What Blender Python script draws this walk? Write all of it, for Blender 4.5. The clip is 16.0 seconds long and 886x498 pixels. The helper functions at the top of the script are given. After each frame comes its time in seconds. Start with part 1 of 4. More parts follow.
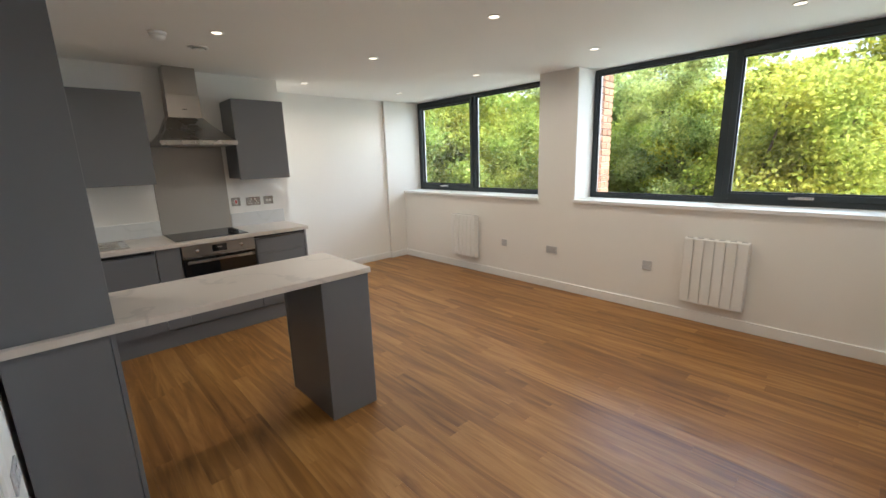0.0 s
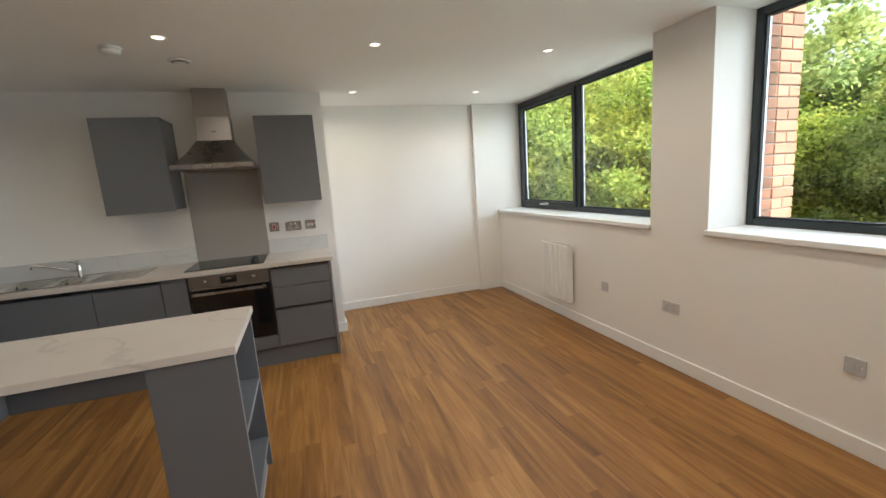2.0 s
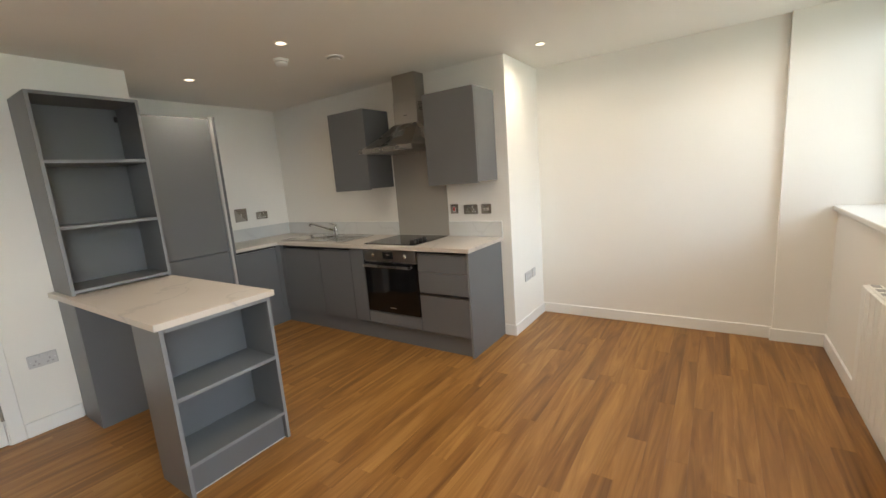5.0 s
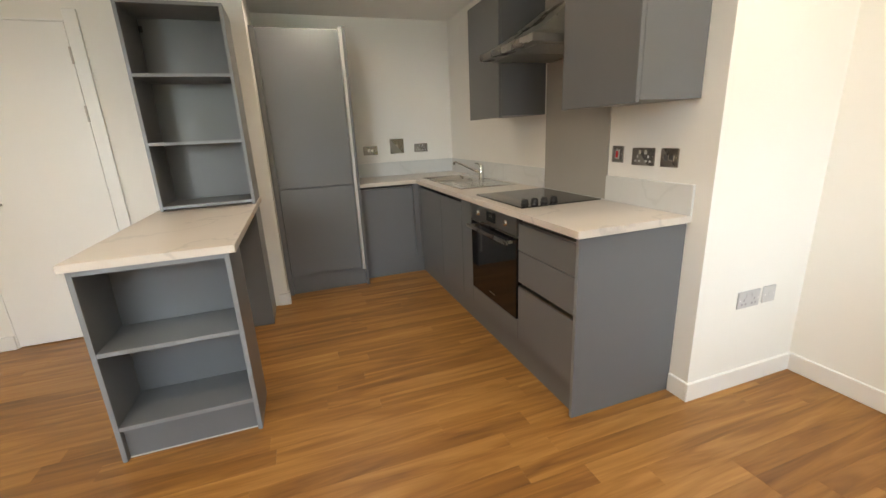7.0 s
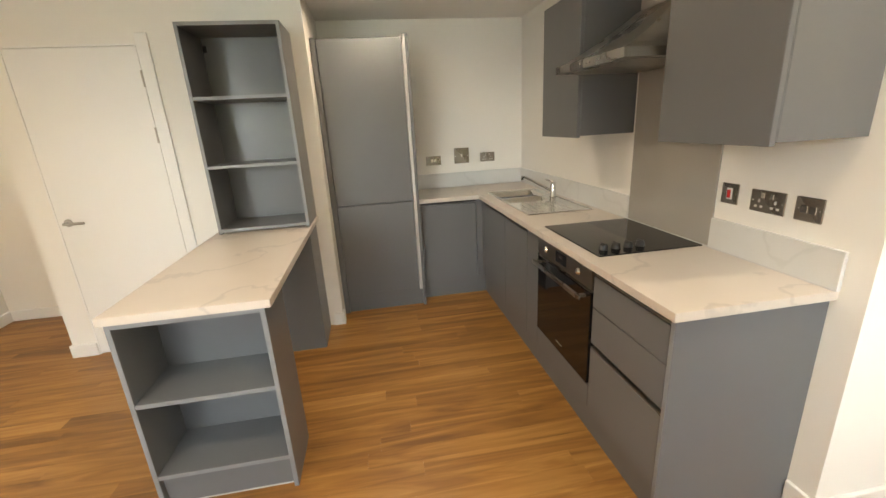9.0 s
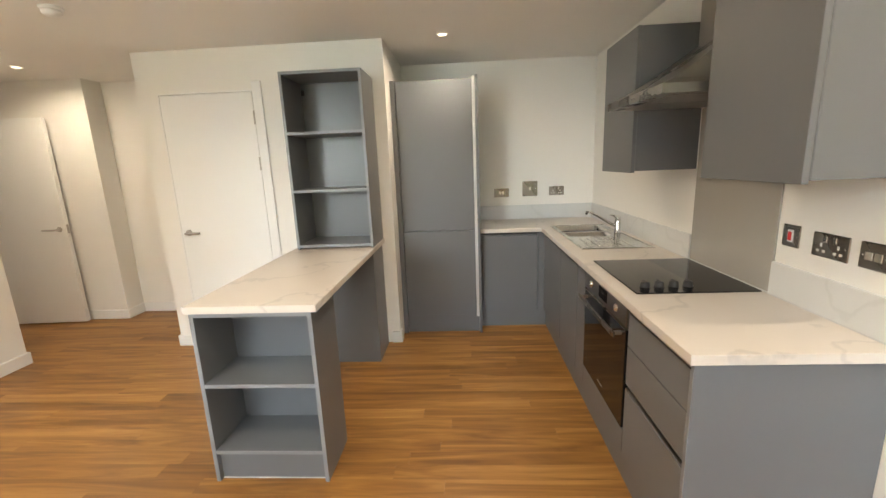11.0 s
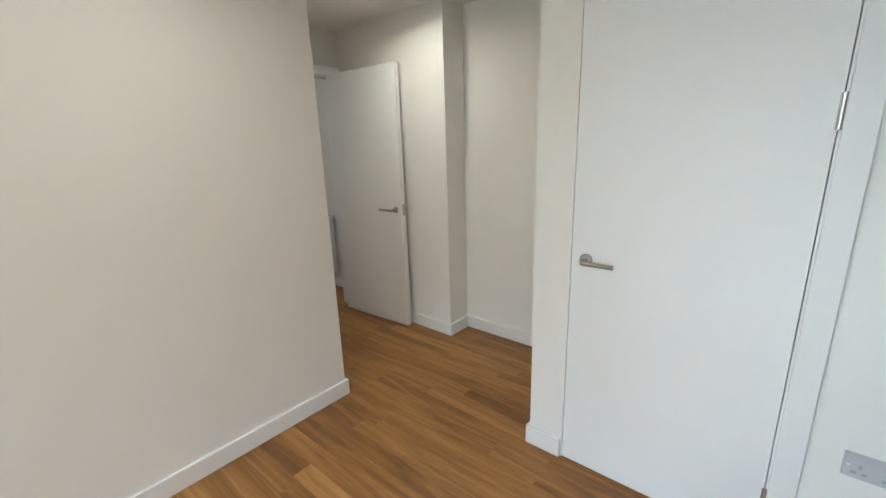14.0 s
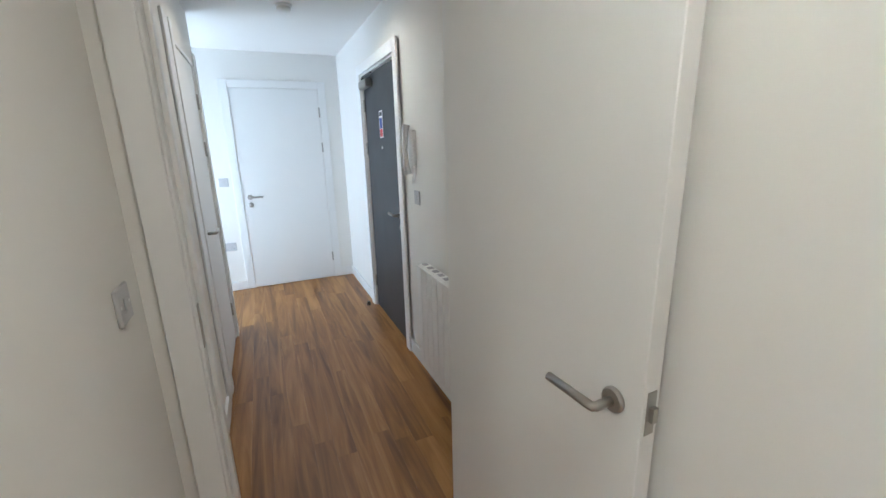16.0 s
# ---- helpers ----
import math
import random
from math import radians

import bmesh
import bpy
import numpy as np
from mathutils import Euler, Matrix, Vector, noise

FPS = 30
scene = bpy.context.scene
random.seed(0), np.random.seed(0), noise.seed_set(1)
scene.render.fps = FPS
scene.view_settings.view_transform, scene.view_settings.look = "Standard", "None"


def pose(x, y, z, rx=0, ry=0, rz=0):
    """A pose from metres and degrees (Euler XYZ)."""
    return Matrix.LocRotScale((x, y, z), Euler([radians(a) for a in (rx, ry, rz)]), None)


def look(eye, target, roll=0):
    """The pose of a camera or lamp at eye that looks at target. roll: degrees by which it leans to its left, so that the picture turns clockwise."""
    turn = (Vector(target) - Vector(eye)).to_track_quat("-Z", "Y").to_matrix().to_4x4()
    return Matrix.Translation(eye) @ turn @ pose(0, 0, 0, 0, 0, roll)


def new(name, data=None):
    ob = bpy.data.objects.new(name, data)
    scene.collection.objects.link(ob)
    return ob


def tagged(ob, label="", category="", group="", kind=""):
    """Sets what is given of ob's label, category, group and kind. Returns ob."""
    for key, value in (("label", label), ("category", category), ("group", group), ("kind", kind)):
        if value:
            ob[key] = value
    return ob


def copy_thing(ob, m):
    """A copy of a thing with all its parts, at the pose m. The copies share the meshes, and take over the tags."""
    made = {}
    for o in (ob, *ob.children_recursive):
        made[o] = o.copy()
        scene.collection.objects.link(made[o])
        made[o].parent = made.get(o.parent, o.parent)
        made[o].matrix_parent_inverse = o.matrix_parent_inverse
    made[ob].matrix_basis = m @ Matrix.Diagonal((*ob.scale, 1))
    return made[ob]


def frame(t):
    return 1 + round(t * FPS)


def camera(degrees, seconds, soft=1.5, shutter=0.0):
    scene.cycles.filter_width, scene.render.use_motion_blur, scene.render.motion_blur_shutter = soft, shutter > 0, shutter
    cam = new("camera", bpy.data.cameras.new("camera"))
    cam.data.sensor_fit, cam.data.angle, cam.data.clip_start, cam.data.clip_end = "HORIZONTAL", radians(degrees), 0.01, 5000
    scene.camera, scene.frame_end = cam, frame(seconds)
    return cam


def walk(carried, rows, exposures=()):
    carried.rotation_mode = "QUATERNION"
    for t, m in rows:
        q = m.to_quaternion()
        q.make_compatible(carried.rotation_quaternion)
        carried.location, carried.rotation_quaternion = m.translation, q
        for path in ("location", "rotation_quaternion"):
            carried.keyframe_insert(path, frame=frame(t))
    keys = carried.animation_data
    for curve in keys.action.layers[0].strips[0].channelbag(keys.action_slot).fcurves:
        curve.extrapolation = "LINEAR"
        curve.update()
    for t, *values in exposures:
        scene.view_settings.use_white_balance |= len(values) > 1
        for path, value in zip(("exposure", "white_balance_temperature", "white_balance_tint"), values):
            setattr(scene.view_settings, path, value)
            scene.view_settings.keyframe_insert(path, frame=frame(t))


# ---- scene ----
cam = camera(94.5, 16.0, soft=1.5)
PATH = [
    (0, (0.363, 0.384, 1.524), (1.691, 1.817, 1.096), -1.8),
    (0.5, (0.61, 0.572, 1.52), (1.859, 2.081, 1.115), -2.2),
    (1, (1.004, 0.665, 1.51), (2.109, 2.286, 1.12), -2.7),
    (1.5, (1.451, 0.716, 1.484), (2.339, 2.472, 1.128), -3.4),
    (2, (1.987, 0.722, 1.491), (2.608, 2.594, 1.159), -4.0),
    (2.5, (2.455, 0.728, 1.517), (2.749, 2.683, 1.213), -4.5),
    (3, (2.94, 0.802, 1.526), (2.916, 2.781, 1.244), -4.7),
    (3.5, (3.325, 0.828, 1.522), (3.005, 2.783, 1.248), -4.7),
    (4, (3.563, 1.024, 1.466), (2.965, 2.913, 1.191), -4.7),
    (4.5, (3.687, 1.35, 1.448), (2.834, 3.133, 1.142), -4.5),
    (5, (3.742, 1.734, 1.455), (2.634, 3.363, 1.111), -4.4),
    (5.2, (3.739, 1.901, 1.427), (2.536, 3.457, 1.069), -4.3),
    (7.3, (3.456, 3.506, 1.308), (1.608, 4.0, 0.717), -2.8),
    (7.5, (3.419, 3.571, 1.31), (1.566, 3.996, 0.688), -2.9),
    (8, (3.324, 3.551, 1.34), (1.464, 3.887, 0.686), -2.8),
    (8.5, (3.218, 3.488, 1.454), (1.352, 3.818, 0.814), -2.7),
    (8.7, (3.201, 3.488, 1.496), (1.326, 3.818, 0.884), -2.9),
    (10.8, (3.252, 3.662, 1.521), (1.296, 3.614, 1.108), -2.4),
    (11, (3.329, 3.717, 1.487), (1.375, 3.602, 1.074), -2.3),
    (11.5, (3.507, 3.712, 1.455), (1.586, 3.382, 1.005), -1.9),
    (12, (3.484, 3.511, 1.448), (1.629, 2.93, 0.976), -1.8),
    (12.5, (3.164, 3.221, 1.491), (1.408, 2.4, 1.001), -1.9),
    (13, (2.716, 2.84, 1.489), (1.065, 1.832, 0.987), -1.95),
    (13.5, (2.214, 2.439, 1.492), (0.66, 1.284, 0.989), -2.0),
    (14, (1.699, 2.024, 1.485), (0.224, 0.77, 0.982), -1.8),
    (14.5, (1.173, 1.62, 1.502), (-0.193, 0.255, 0.982), -2.1),
    (15, (0.734, 1.221, 1.476), (-0.514, -0.257, 0.968), -1.7),
    (15.3, (0.45, 0.931, 1.458), (-0.678, -0.644, 0.961), -1.8),
    (15.5, (0.315, 0.71, 1.459), (-0.721, -0.926, 0.961), -1.7),
    (15.6, (0.273, 0.623, 1.445), (-0.721, -1.039, 0.947), -1.6),
    (16, (0.077, 0.194, 1.476), (-0.693, -1.583, 0.978), -1.5),
]
walk(cam, [(t, look(eye, target, roll)) for t, eye, target, roll in PATH],
     exposures=[(0.0, 1.02, 5800, 9), (1.5, 1.0, 5900, 9), (3.5, 0.90, 6200, 9), (5.0, 1.1, 6500, 10), (7.5, 1.46, 6950, 10), (8.5, 1.60, 7250, 10), (11.0, 1.78, 6800, 10), (11.5, 1.68, 7000, 10),
                (12.0, 1.72, 6250, 9), (12.5, 1.64, 5200, 6), (13.5, 1.52, 5300, 5), (14.0, 1.46, 5450, 5), (14.5, 1.42, 5450, 5), (15.0, 1.55, 5350, 5), (15.5, 1.64, 5300, 5), (16.0, 1.67, 5250, 5)])

# ---- world, sun and large lights ----
SUN_DIR = Vector((-0.09, 1.0, -1.05)).normalized()
world = bpy.data.worlds.new("sky")
scene.world = world
world.use_nodes = True
wn = world.node_tree
sky = wn.nodes.new("ShaderNodeTexSky")
sky.sky_type, sky.sun_disc = "NISHITA", False
sky.air_density, sky.dust_density, sky.ozone_density = 1.0, 4.0, 0.6
sky.sun_elevation = math.asin(-SUN_DIR.z)
sky.sun_rotation = math.atan2(-SUN_DIR.x, -SUN_DIR.y)
haze = wn.nodes.new("ShaderNodeHueSaturation")
haze.inputs["Saturation"].default_value, haze.inputs["Value"].default_value = 0.35, 1.6
wn.links.new(sky.outputs["Color"], haze.inputs["Color"])
wn.links.new(haze.outputs["Color"], wn.nodes["Background"].inputs["Color"])
wn.nodes["Background"].inputs["Strength"].default_value = 0.15
sun_data = bpy.data.lights.new("sun", "SUN")
sun_data.energy, sun_data.angle, sun_data.color = 5.0, radians(0.5), (1.0, 0.95, 0.86)
sun = new("sun", sun_data)
sun.matrix_world = look((0, 0, 20), Vector((0, 0, 20)) + SUN_DIR)

# added fill lamps: sky and garden light for the windows, daylight for the hall
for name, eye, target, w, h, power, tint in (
        # these three stand outdoors out of sight; no real lamps are there
        ("sky_fill_1", (20.0, -4.2, 4.4), (1.0, 3.0, 1.4), 5.0, 6.0, 830, (0.86, 0.95, 1.0)),
        ("sky_fill_2", (17.0, 2.6, 7.9), (3.0, 2.8, 1.0), 12.0, 2.6, 480, (0.66, 0.84, 1.0)),
        ("garden_fill", (10.2, 2.8, -0.4), (2.0, 2.9, 2.9), 9.0, 1.2, 95, (0.94, 1.0, 0.84)),
        # added lamp for daylight presumed in the unseen part of the hall nook
        ("hall_nook_fill", (1.56, -3.99, 1.15), (0.0, -3.99, 1.55), 1.05, 1.7, 11, (0.80, 0.90, 1.0))):
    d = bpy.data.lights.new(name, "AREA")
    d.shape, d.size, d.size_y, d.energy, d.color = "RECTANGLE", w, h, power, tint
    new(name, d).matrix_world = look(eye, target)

DOWNLIGHTS = [(2.578, 4.97), (3.892, 4.965), (0.10, 3.585), (1.325, 3.585), (2.56, 3.57), (3.87, 3.56),
              (2.574, 2.226), (3.89, 2.226), (3.91, 0.89), (2.57, 0.86), (1.2, 0.82), (-0.12, 0.04), (-0.21, -2.58)]
SPOT_POWER = 2.55

# ---- materials ----
def material(name, colour, rough=0.5, metal=0.0, vary=0.06, scale=6.0, bump=0.0, bump_scale=120.0, spec=0.5, coat=0.0):
    """A paint, plastic or metal with slight tone changes at two scales and a fine relief."""
    m = bpy.data.materials.new(name)
    m.use_nodes = True
    t = m.node_tree
    b = t.nodes["Principled BSDF"]
    b.inputs["Roughness"].default_value, b.inputs["Metallic"].default_value = rough, metal
    b.inputs["Specular IOR Level"].default_value = spec
    b.inputs["Coat Weight"].default_value = coat
    tc = t.nodes.new("ShaderNodeTexCoord")
    n1 = t.nodes.new("ShaderNodeTexNoise")
    n1.inputs["Scale"].default_value, n1.inputs["Detail"].default_value = scale, 6
    t.links.new(tc.outputs["Object"], n1.inputs["Vector"])
    mix = t.nodes.new("ShaderNodeMix")
    mix.data_type = "RGBA"
    mix.inputs["A"].default_value = (*[c * (1 - vary) for c in colour], 1)
    mix.inputs["B"].default_value = (*[min(1, c * (1 + vary)) for c in colour], 1)
    t.links.new(n1.outputs["Fac"], mix.inputs["Factor"])
    t.links.new(mix.outputs["Result"], b.inputs["Base Color"])
    rr = t.nodes.new("ShaderNodeMapRange")
    rr.inputs["To Min"].default_value, rr.inputs["To Max"].default_value = max(0, rough - 0.06), min(1, rough + 0.06)
    t.links.new(n1.outputs["Fac"], rr.inputs["Value"])
    t.links.new(rr.outputs["Result"], b.inputs["Roughness"])
    if bump:
        n2 = t.nodes.new("ShaderNodeTexNoise")
        n2.inputs["Scale"].default_value, n2.inputs["Detail"].default_value = bump_scale, 3
        t.links.new(tc.outputs["Object"], n2.inputs["Vector"])
        bp = t.nodes.new("ShaderNodeBump")
        bp.inputs["Strength"].default_value, bp.inputs["Distance"].default_value = bump, 0.002
        t.links.new(n2.outputs["Fac"], bp.inputs["Height"])
        t.links.new(bp.outputs["Normal"], b.inputs["Normal"])
    return m


def brushed(name, colour, rough, stretch):
    """Brushed steel, its scratches stretched along one axis."""
    m = material(name, colour, rough, 1.0, 0.05)
    t = m.node_tree
    b = t.nodes["Principled BSDF"]
    tc = t.nodes.new("ShaderNodeTexCoord")
    mp = t.nodes.new("ShaderNodeMapping")
    mp.inputs["Scale"].default_value = stretch
    n = t.nodes.new("ShaderNodeTexNoise")
    n.inputs["Scale"].default_value, n.inputs["Detail"].default_value = 1.0, 4
    bp = t.nodes.new("ShaderNodeBump")
    bp.inputs["Strength"].default_value, bp.inputs["Distance"].default_value = 0.12, 0.001
    t.links.new(tc.outputs["Object"], mp.inputs["Vector"])
    t.links.new(mp.outputs["Vector"], n.inputs["Vector"])
    t.links.new(n.outputs["Fac"], bp.inputs["Height"])
    t.links.new(bp.outputs["Normal"], b.inputs["Normal"])
    return m


def wood_floor():
    """Oak-look vinyl plank: long grain along y, tone by plank."""
    m = bpy.data.materials.new("oak_plank")
    m.use_nodes = True
    t = m.node_tree
    b = t.nodes["Principled BSDF"]
    info = t.nodes.new("ShaderNodeObjectInfo")
    geo = t.nodes.new("ShaderNodeNewGeometry")
    tc = t.nodes.new("ShaderNodeTexCoord")
    # every plank shows another stretch of grain
    shift = t.nodes.new("ShaderNodeVectorMath")
    shift.operation = "MULTIPLY_ADD"
    comb = t.nodes.new("ShaderNodeCombineXYZ")
    for k in "XYZ":
        t.links.new(info.outputs["Random"], comb.inputs[k])
    t.links.new(comb.outputs["Vector"], shift.inputs[0])
    shift.inputs[1].default_value = (37.0, 53.0, 11.0)
    t.links.new(tc.outputs["Object"], shift.inputs[2])

    def grain(scale, detail, distort, rough=0.6):
        mp = t.nodes.new("ShaderNodeMapping")
        mp.inputs["Scale"].default_value = scale
        t.links.new(shift.outputs["Vector"], mp.inputs["Vector"])
        n = t.nodes.new("ShaderNodeTexNoise")
        n.inputs["Scale"].default_value, n.inputs["Detail"].default_value = 1.0, detail
        n.inputs["Distortion"].default_value, n.inputs["Roughness"].default_value = distort, rough
        t.links.new(mp.outputs["Vector"], n.inputs["Vector"])
        return n
    broad = grain((13, 1.0, 1), 3, 1.2)
    fine = grain((48, 1.8, 1), 4, 0.5)
    pores = grain((380, 12, 1), 2, 0.0)
    ramp = t.nodes.new("ShaderNodeValToRGB")
    e = ramp.color_ramp.elements
    e[0].position, e[0].color = 0.30, (0.090, 0.034, 0.0075, 1)
    e[1].position, e[1].color = 0.82, (0.44, 0.235, 0.070, 1)
    mid = ramp.color_ramp.elements.new(0.56)
    mid.color = (0.265, 0.121, 0.028, 1)
    add = t.nodes.new("ShaderNodeMath")
    add.operation = "MULTIPLY_ADD"
    add.inputs[1].default_value = 0.80
    tone = t.nodes.new("ShaderNodeMapRange")
    tone.inputs["To Min"].default_value, tone.inputs["To Max"].default_value = 0.0, 0.17
    t.links.new(info.outputs["Random"], tone.inputs["Value"])
    half = t.nodes.new("ShaderNodeMath")
    half.operation = "MULTIPLY_ADD"
    half.inputs[1].default_value = 0.14
    t.links.new(fine.outputs["Fac"], half.inputs[0])
    t.links.new(tone.outputs["Result"], half.inputs[2])
    t.links.new(broad.outputs["Fac"], add.inputs[0])
    t.links.new(half.outputs["Value"], add.inputs[2])
    t.links.new(add.outputs["Value"], ramp.inputs["Fac"])
    dark = t.nodes.new("ShaderNodeMix")
    dark.data_type, dark.blend_type = "RGBA", "MULTIPLY"
    pr = t.nodes.new("ShaderNodeValToRGB")
    pr.color_ramp.elements[0].position, pr.color_ramp.elements[0].color = 0.30, (0.72, 0.66, 0.6, 1)
    pr.color_ramp.elements[1].position = 0.48
    t.links.new(pores.outputs["Fac"], pr.inputs["Fac"])
    dark.inputs["Factor"].default_value = 0.22
    t.links.new(ramp.outputs["Color"], dark.inputs["A"])
    t.links.new(pr.outputs["Color"], dark.inputs["B"])
    t.links.new(dark.outputs["Result"], b.inputs["Base Color"])
    rg = t.nodes.new("ShaderNodeMapRange")
    rg.inputs["To Min"].default_value, rg.inputs["To Max"].default_value = 0.33, 0.45
    t.links.new(fine.outputs["Fac"], rg.inputs["Value"])
    t.links.new(rg.outputs["Result"], b.inputs["Roughness"])
    bp = t.nodes.new("ShaderNodeBump")
    bp.inputs["Strength"].default_value, bp.inputs["Distance"].default_value = 0.15, 0.0008
    t.links.new(pores.outputs["Fac"], bp.inputs["Height"])
    t.links.new(bp.outputs["Normal"], b.inputs["Normal"])
    return m


def marble(name, base, vein):
    """White laminate with thin grey veins."""
    m = bpy.data.materials.new(name)
    m.use_nodes = True
    t = m.node_tree
    b = t.nodes["Principled BSDF"]
    b.inputs["Roughness"].default_value = 0.33
    tc = t.nodes.new("ShaderNodeTexCoord")
    warp = t.nodes.new("ShaderNodeTexNoise")
    warp.inputs["Scale"].default_value, warp.inputs["Detail"].default_value = 2.2, 5
    t.links.new(tc.outputs["Object"], warp.inputs["Vector"])
    add = t.nodes.new("ShaderNodeVectorMath")
    add.operation = "MULTIPLY_ADD"
    add.inputs[1].default_value = (0.9, 0.9, 0.9)
    t.links.new(warp.outputs["Color"], add.inputs[0])
    t.links.new(tc.outputs["Object"], add.inputs[2])
    wave = t.nodes.new("ShaderNodeTexWave")
    wave.wave_type, wave.bands_direction = "BANDS", "DIAGONAL"
    wave.inputs["Scale"].default_value, wave.inputs["Distortion"].default_value = 0.85, 2.2
    wave.inputs["Detail"].default_value = 3
    t.links.new(add.outputs["Vector"], wave.inputs["Vector"])
    r = t.nodes.new("ShaderNodeValToRGB")
    r.color_ramp.elements[0].position, r.color_ramp.elements[0].color = 0.0, (*vein, 1)
    r.color_ramp.elements[1].position, r.color_ramp.elements[1].color = 0.022, (*base, 1)
    t.links.new(wave.outputs["Fac"], r.inputs["Fac"])
    cloud = t.nodes.new("ShaderNodeTexNoise")
    cloud.inputs["Scale"].default_value, cloud.inputs["Detail"].default_value = 3.5, 4
    t.links.new(tc.outputs["Object"], cloud.inputs["Vector"])
    mul = t.nodes.new("ShaderNodeMix")
    mul.data_type, mul.blend_type = "RGBA", "MULTIPLY"
    mul.inputs["Factor"].default_value = 0.2
    cr = t.nodes.new("ShaderNodeValToRGB")
    cr.color_ramp.elements[0].position, cr.color_ramp.elements[0].color = 0.35, (0.80, 0.79, 0.78, 1)
    cr.color_ramp.elements[1].position = 0.6
    t.links.new(cloud.outputs["Fac"], cr.inputs["Fac"])
    t.links.new(r.outputs["Color"], mul.inputs["A"])
    t.links.new(cr.outputs["Color"], mul.inputs["B"])
    t.links.new(mul.outputs["Result"], b.inputs["Base Color"])
    return m


def leaf_material(name, dark, light):
    """Leaves that let light through, each of its own tone."""
    m = bpy.data.materials.new(name)
    m.use_nodes = True
    t = m.node_tree
    b = t.nodes["Principled BSDF"]
    b.inputs["Roughness"].default_value, b.inputs["Specular IOR Level"].default_value = 0.6, 0.2
    geo = t.nodes.new("ShaderNodeNewGeometry")
    r = t.nodes.new("ShaderNodeValToRGB")
    r.color_ramp.elements[0].color, r.color_ramp.elements[1].color = (*dark, 1), (*light, 1)
    t.links.new(geo.outputs["Random Per Island"], r.inputs["Fac"])
    # whole boughs turn yellower or duller than their neighbours
    tc = t.nodes.new("ShaderNodeTexCoord")
    bough = t.nodes.new("ShaderNodeTexNoise")
    bough.inputs["Scale"].default_value, bough.inputs["Detail"].default_value = 0.9, 3
    t.links.new(tc.outputs["Object"], bough.inputs["Vector"])
    br = t.nodes.new("ShaderNodeValToRGB")
    br.color_ramp.elements[0].position, br.color_ramp.elements[0].color = 0.36, (0.80, 0.93, 1.0, 1)
    br.color_ramp.elements[1].position, br.color_ramp.elements[1].color = 0.64, (1.0, 0.94, 0.72, 1)
    t.links.new(bough.outputs["Fac"], br.inputs["Fac"])
    tint = t.nodes.new("ShaderNodeMix")
    tint.data_type, tint.blend_type = "RGBA", "MULTIPLY"
    tint.inputs["Factor"].default_value = 1.0
    t.links.new(r.outputs["Color"], tint.inputs["A"])
    t.links.new(br.outputs["Color"], tint.inputs["B"])
    t.links.new(tint.outputs["Result"], b.inputs["Base Color"])
    tr = t.nodes.new("ShaderNodeBsdfTranslucent")
    t.links.new(tint.outputs["Result"], tr.inputs["Color"])
    mx = t.nodes.new("ShaderNodeMixShader")
    mx.inputs["Fac"].default_value = 0.62
    t.links.new(b.outputs["BSDF"], mx.inputs[1])
    t.links.new(tr.outputs["BSDF"], mx.inputs[2])
    t.links.new(mx.outputs["Shader"], t.nodes["Material Output"].inputs["Surface"])
    return m


def glass():
    m = bpy.data.materials.new("clear_glass")
    m.use_nodes = True
    b = m.node_tree.nodes["Principled BSDF"]
    b.inputs["Base Color"].default_value = (0.97, 0.99, 0.98, 1)
    b.inputs["Roughness"].default_value, b.inputs["Transmission Weight"].default_value = 0.0, 1.0
    b.inputs["IOR"].default_value = 1.45
    return m


def lamp_glow():
    m = bpy.data.materials.new("led_glow")
    m.use_nodes = True
    b = m.node_tree.nodes["Principled BSDF"]
    b.inputs["Emission Color"].default_value = (1.0, 0.84, 0.60, 1)
    b.inputs["Emission Strength"].default_value = 1.3
    return m


def brick_material():
    m = material("red_brick", (0.40, 0.205, 0.125), 0.85, 0, 0.22, 18, 0.6, 220)
    t = m.node_tree
    b = t.nodes["Principled BSDF"]
    info = t.nodes.new("ShaderNodeObjectInfo")
    hsv = t.nodes.new("ShaderNodeHueSaturation")
    mr = t.nodes.new("ShaderNodeMapRange")
    mr.inputs["To Min"].default_value, mr.inputs["To Max"].default_value = 0.75, 1.25
    t.links.new(info.outputs["Random"], mr.inputs["Value"])
    t.links.new(mr.outputs["Result"], hsv.inputs["Value"])
    src = b.inputs["Base Color"].links[0].from_socket
    t.links.new(src, hsv.inputs["Color"])
    t.links.new(hsv.outputs["Color"], b.inputs["Base Color"])
    return m


WALL = material("wall_paint", (0.80, 0.785, 0.75), 0.85, 0, 0.02, 1.4, 0.10, 260)
CEIL = material("ceiling_paint", (0.80, 0.79, 0.765), 0.9, 0, 0.02, 1.2, 0.06, 240)
GLOSS_WHITE = material("white_satin_paint", (0.80, 0.80, 0.79), 0.42, 0, 0.015, 3, 0.04, 160)
DOOR_WHITE = material("white_door_paint", (0.80, 0.80, 0.79), 0.5, 0, 0.015, 2, 0.05, 200)
GREY = material("grey_matt_laminate", (0.126, 0.132, 0.142), 0.35, 0, 0.04, 2.5, 0.05, 420)
GREY_EDGE = material("grey_edge_band", (0.20, 0.21, 0.225), 0.45, 0, 0.03, 4)
# near-black for shade in grip channels and vent slots; also the hood badge
SHADOW_GAP = material("gap_shade_black", (0.03, 0.03, 0.032), 0.6)
WORKTOP = marble("white_marble_laminate", (0.57, 0.52, 0.47), (0.48, 0.44, 0.405))
UPSTAND = marble("marble_upstand_laminate", (0.60, 0.61, 0.61), (0.56, 0.57, 0.57))
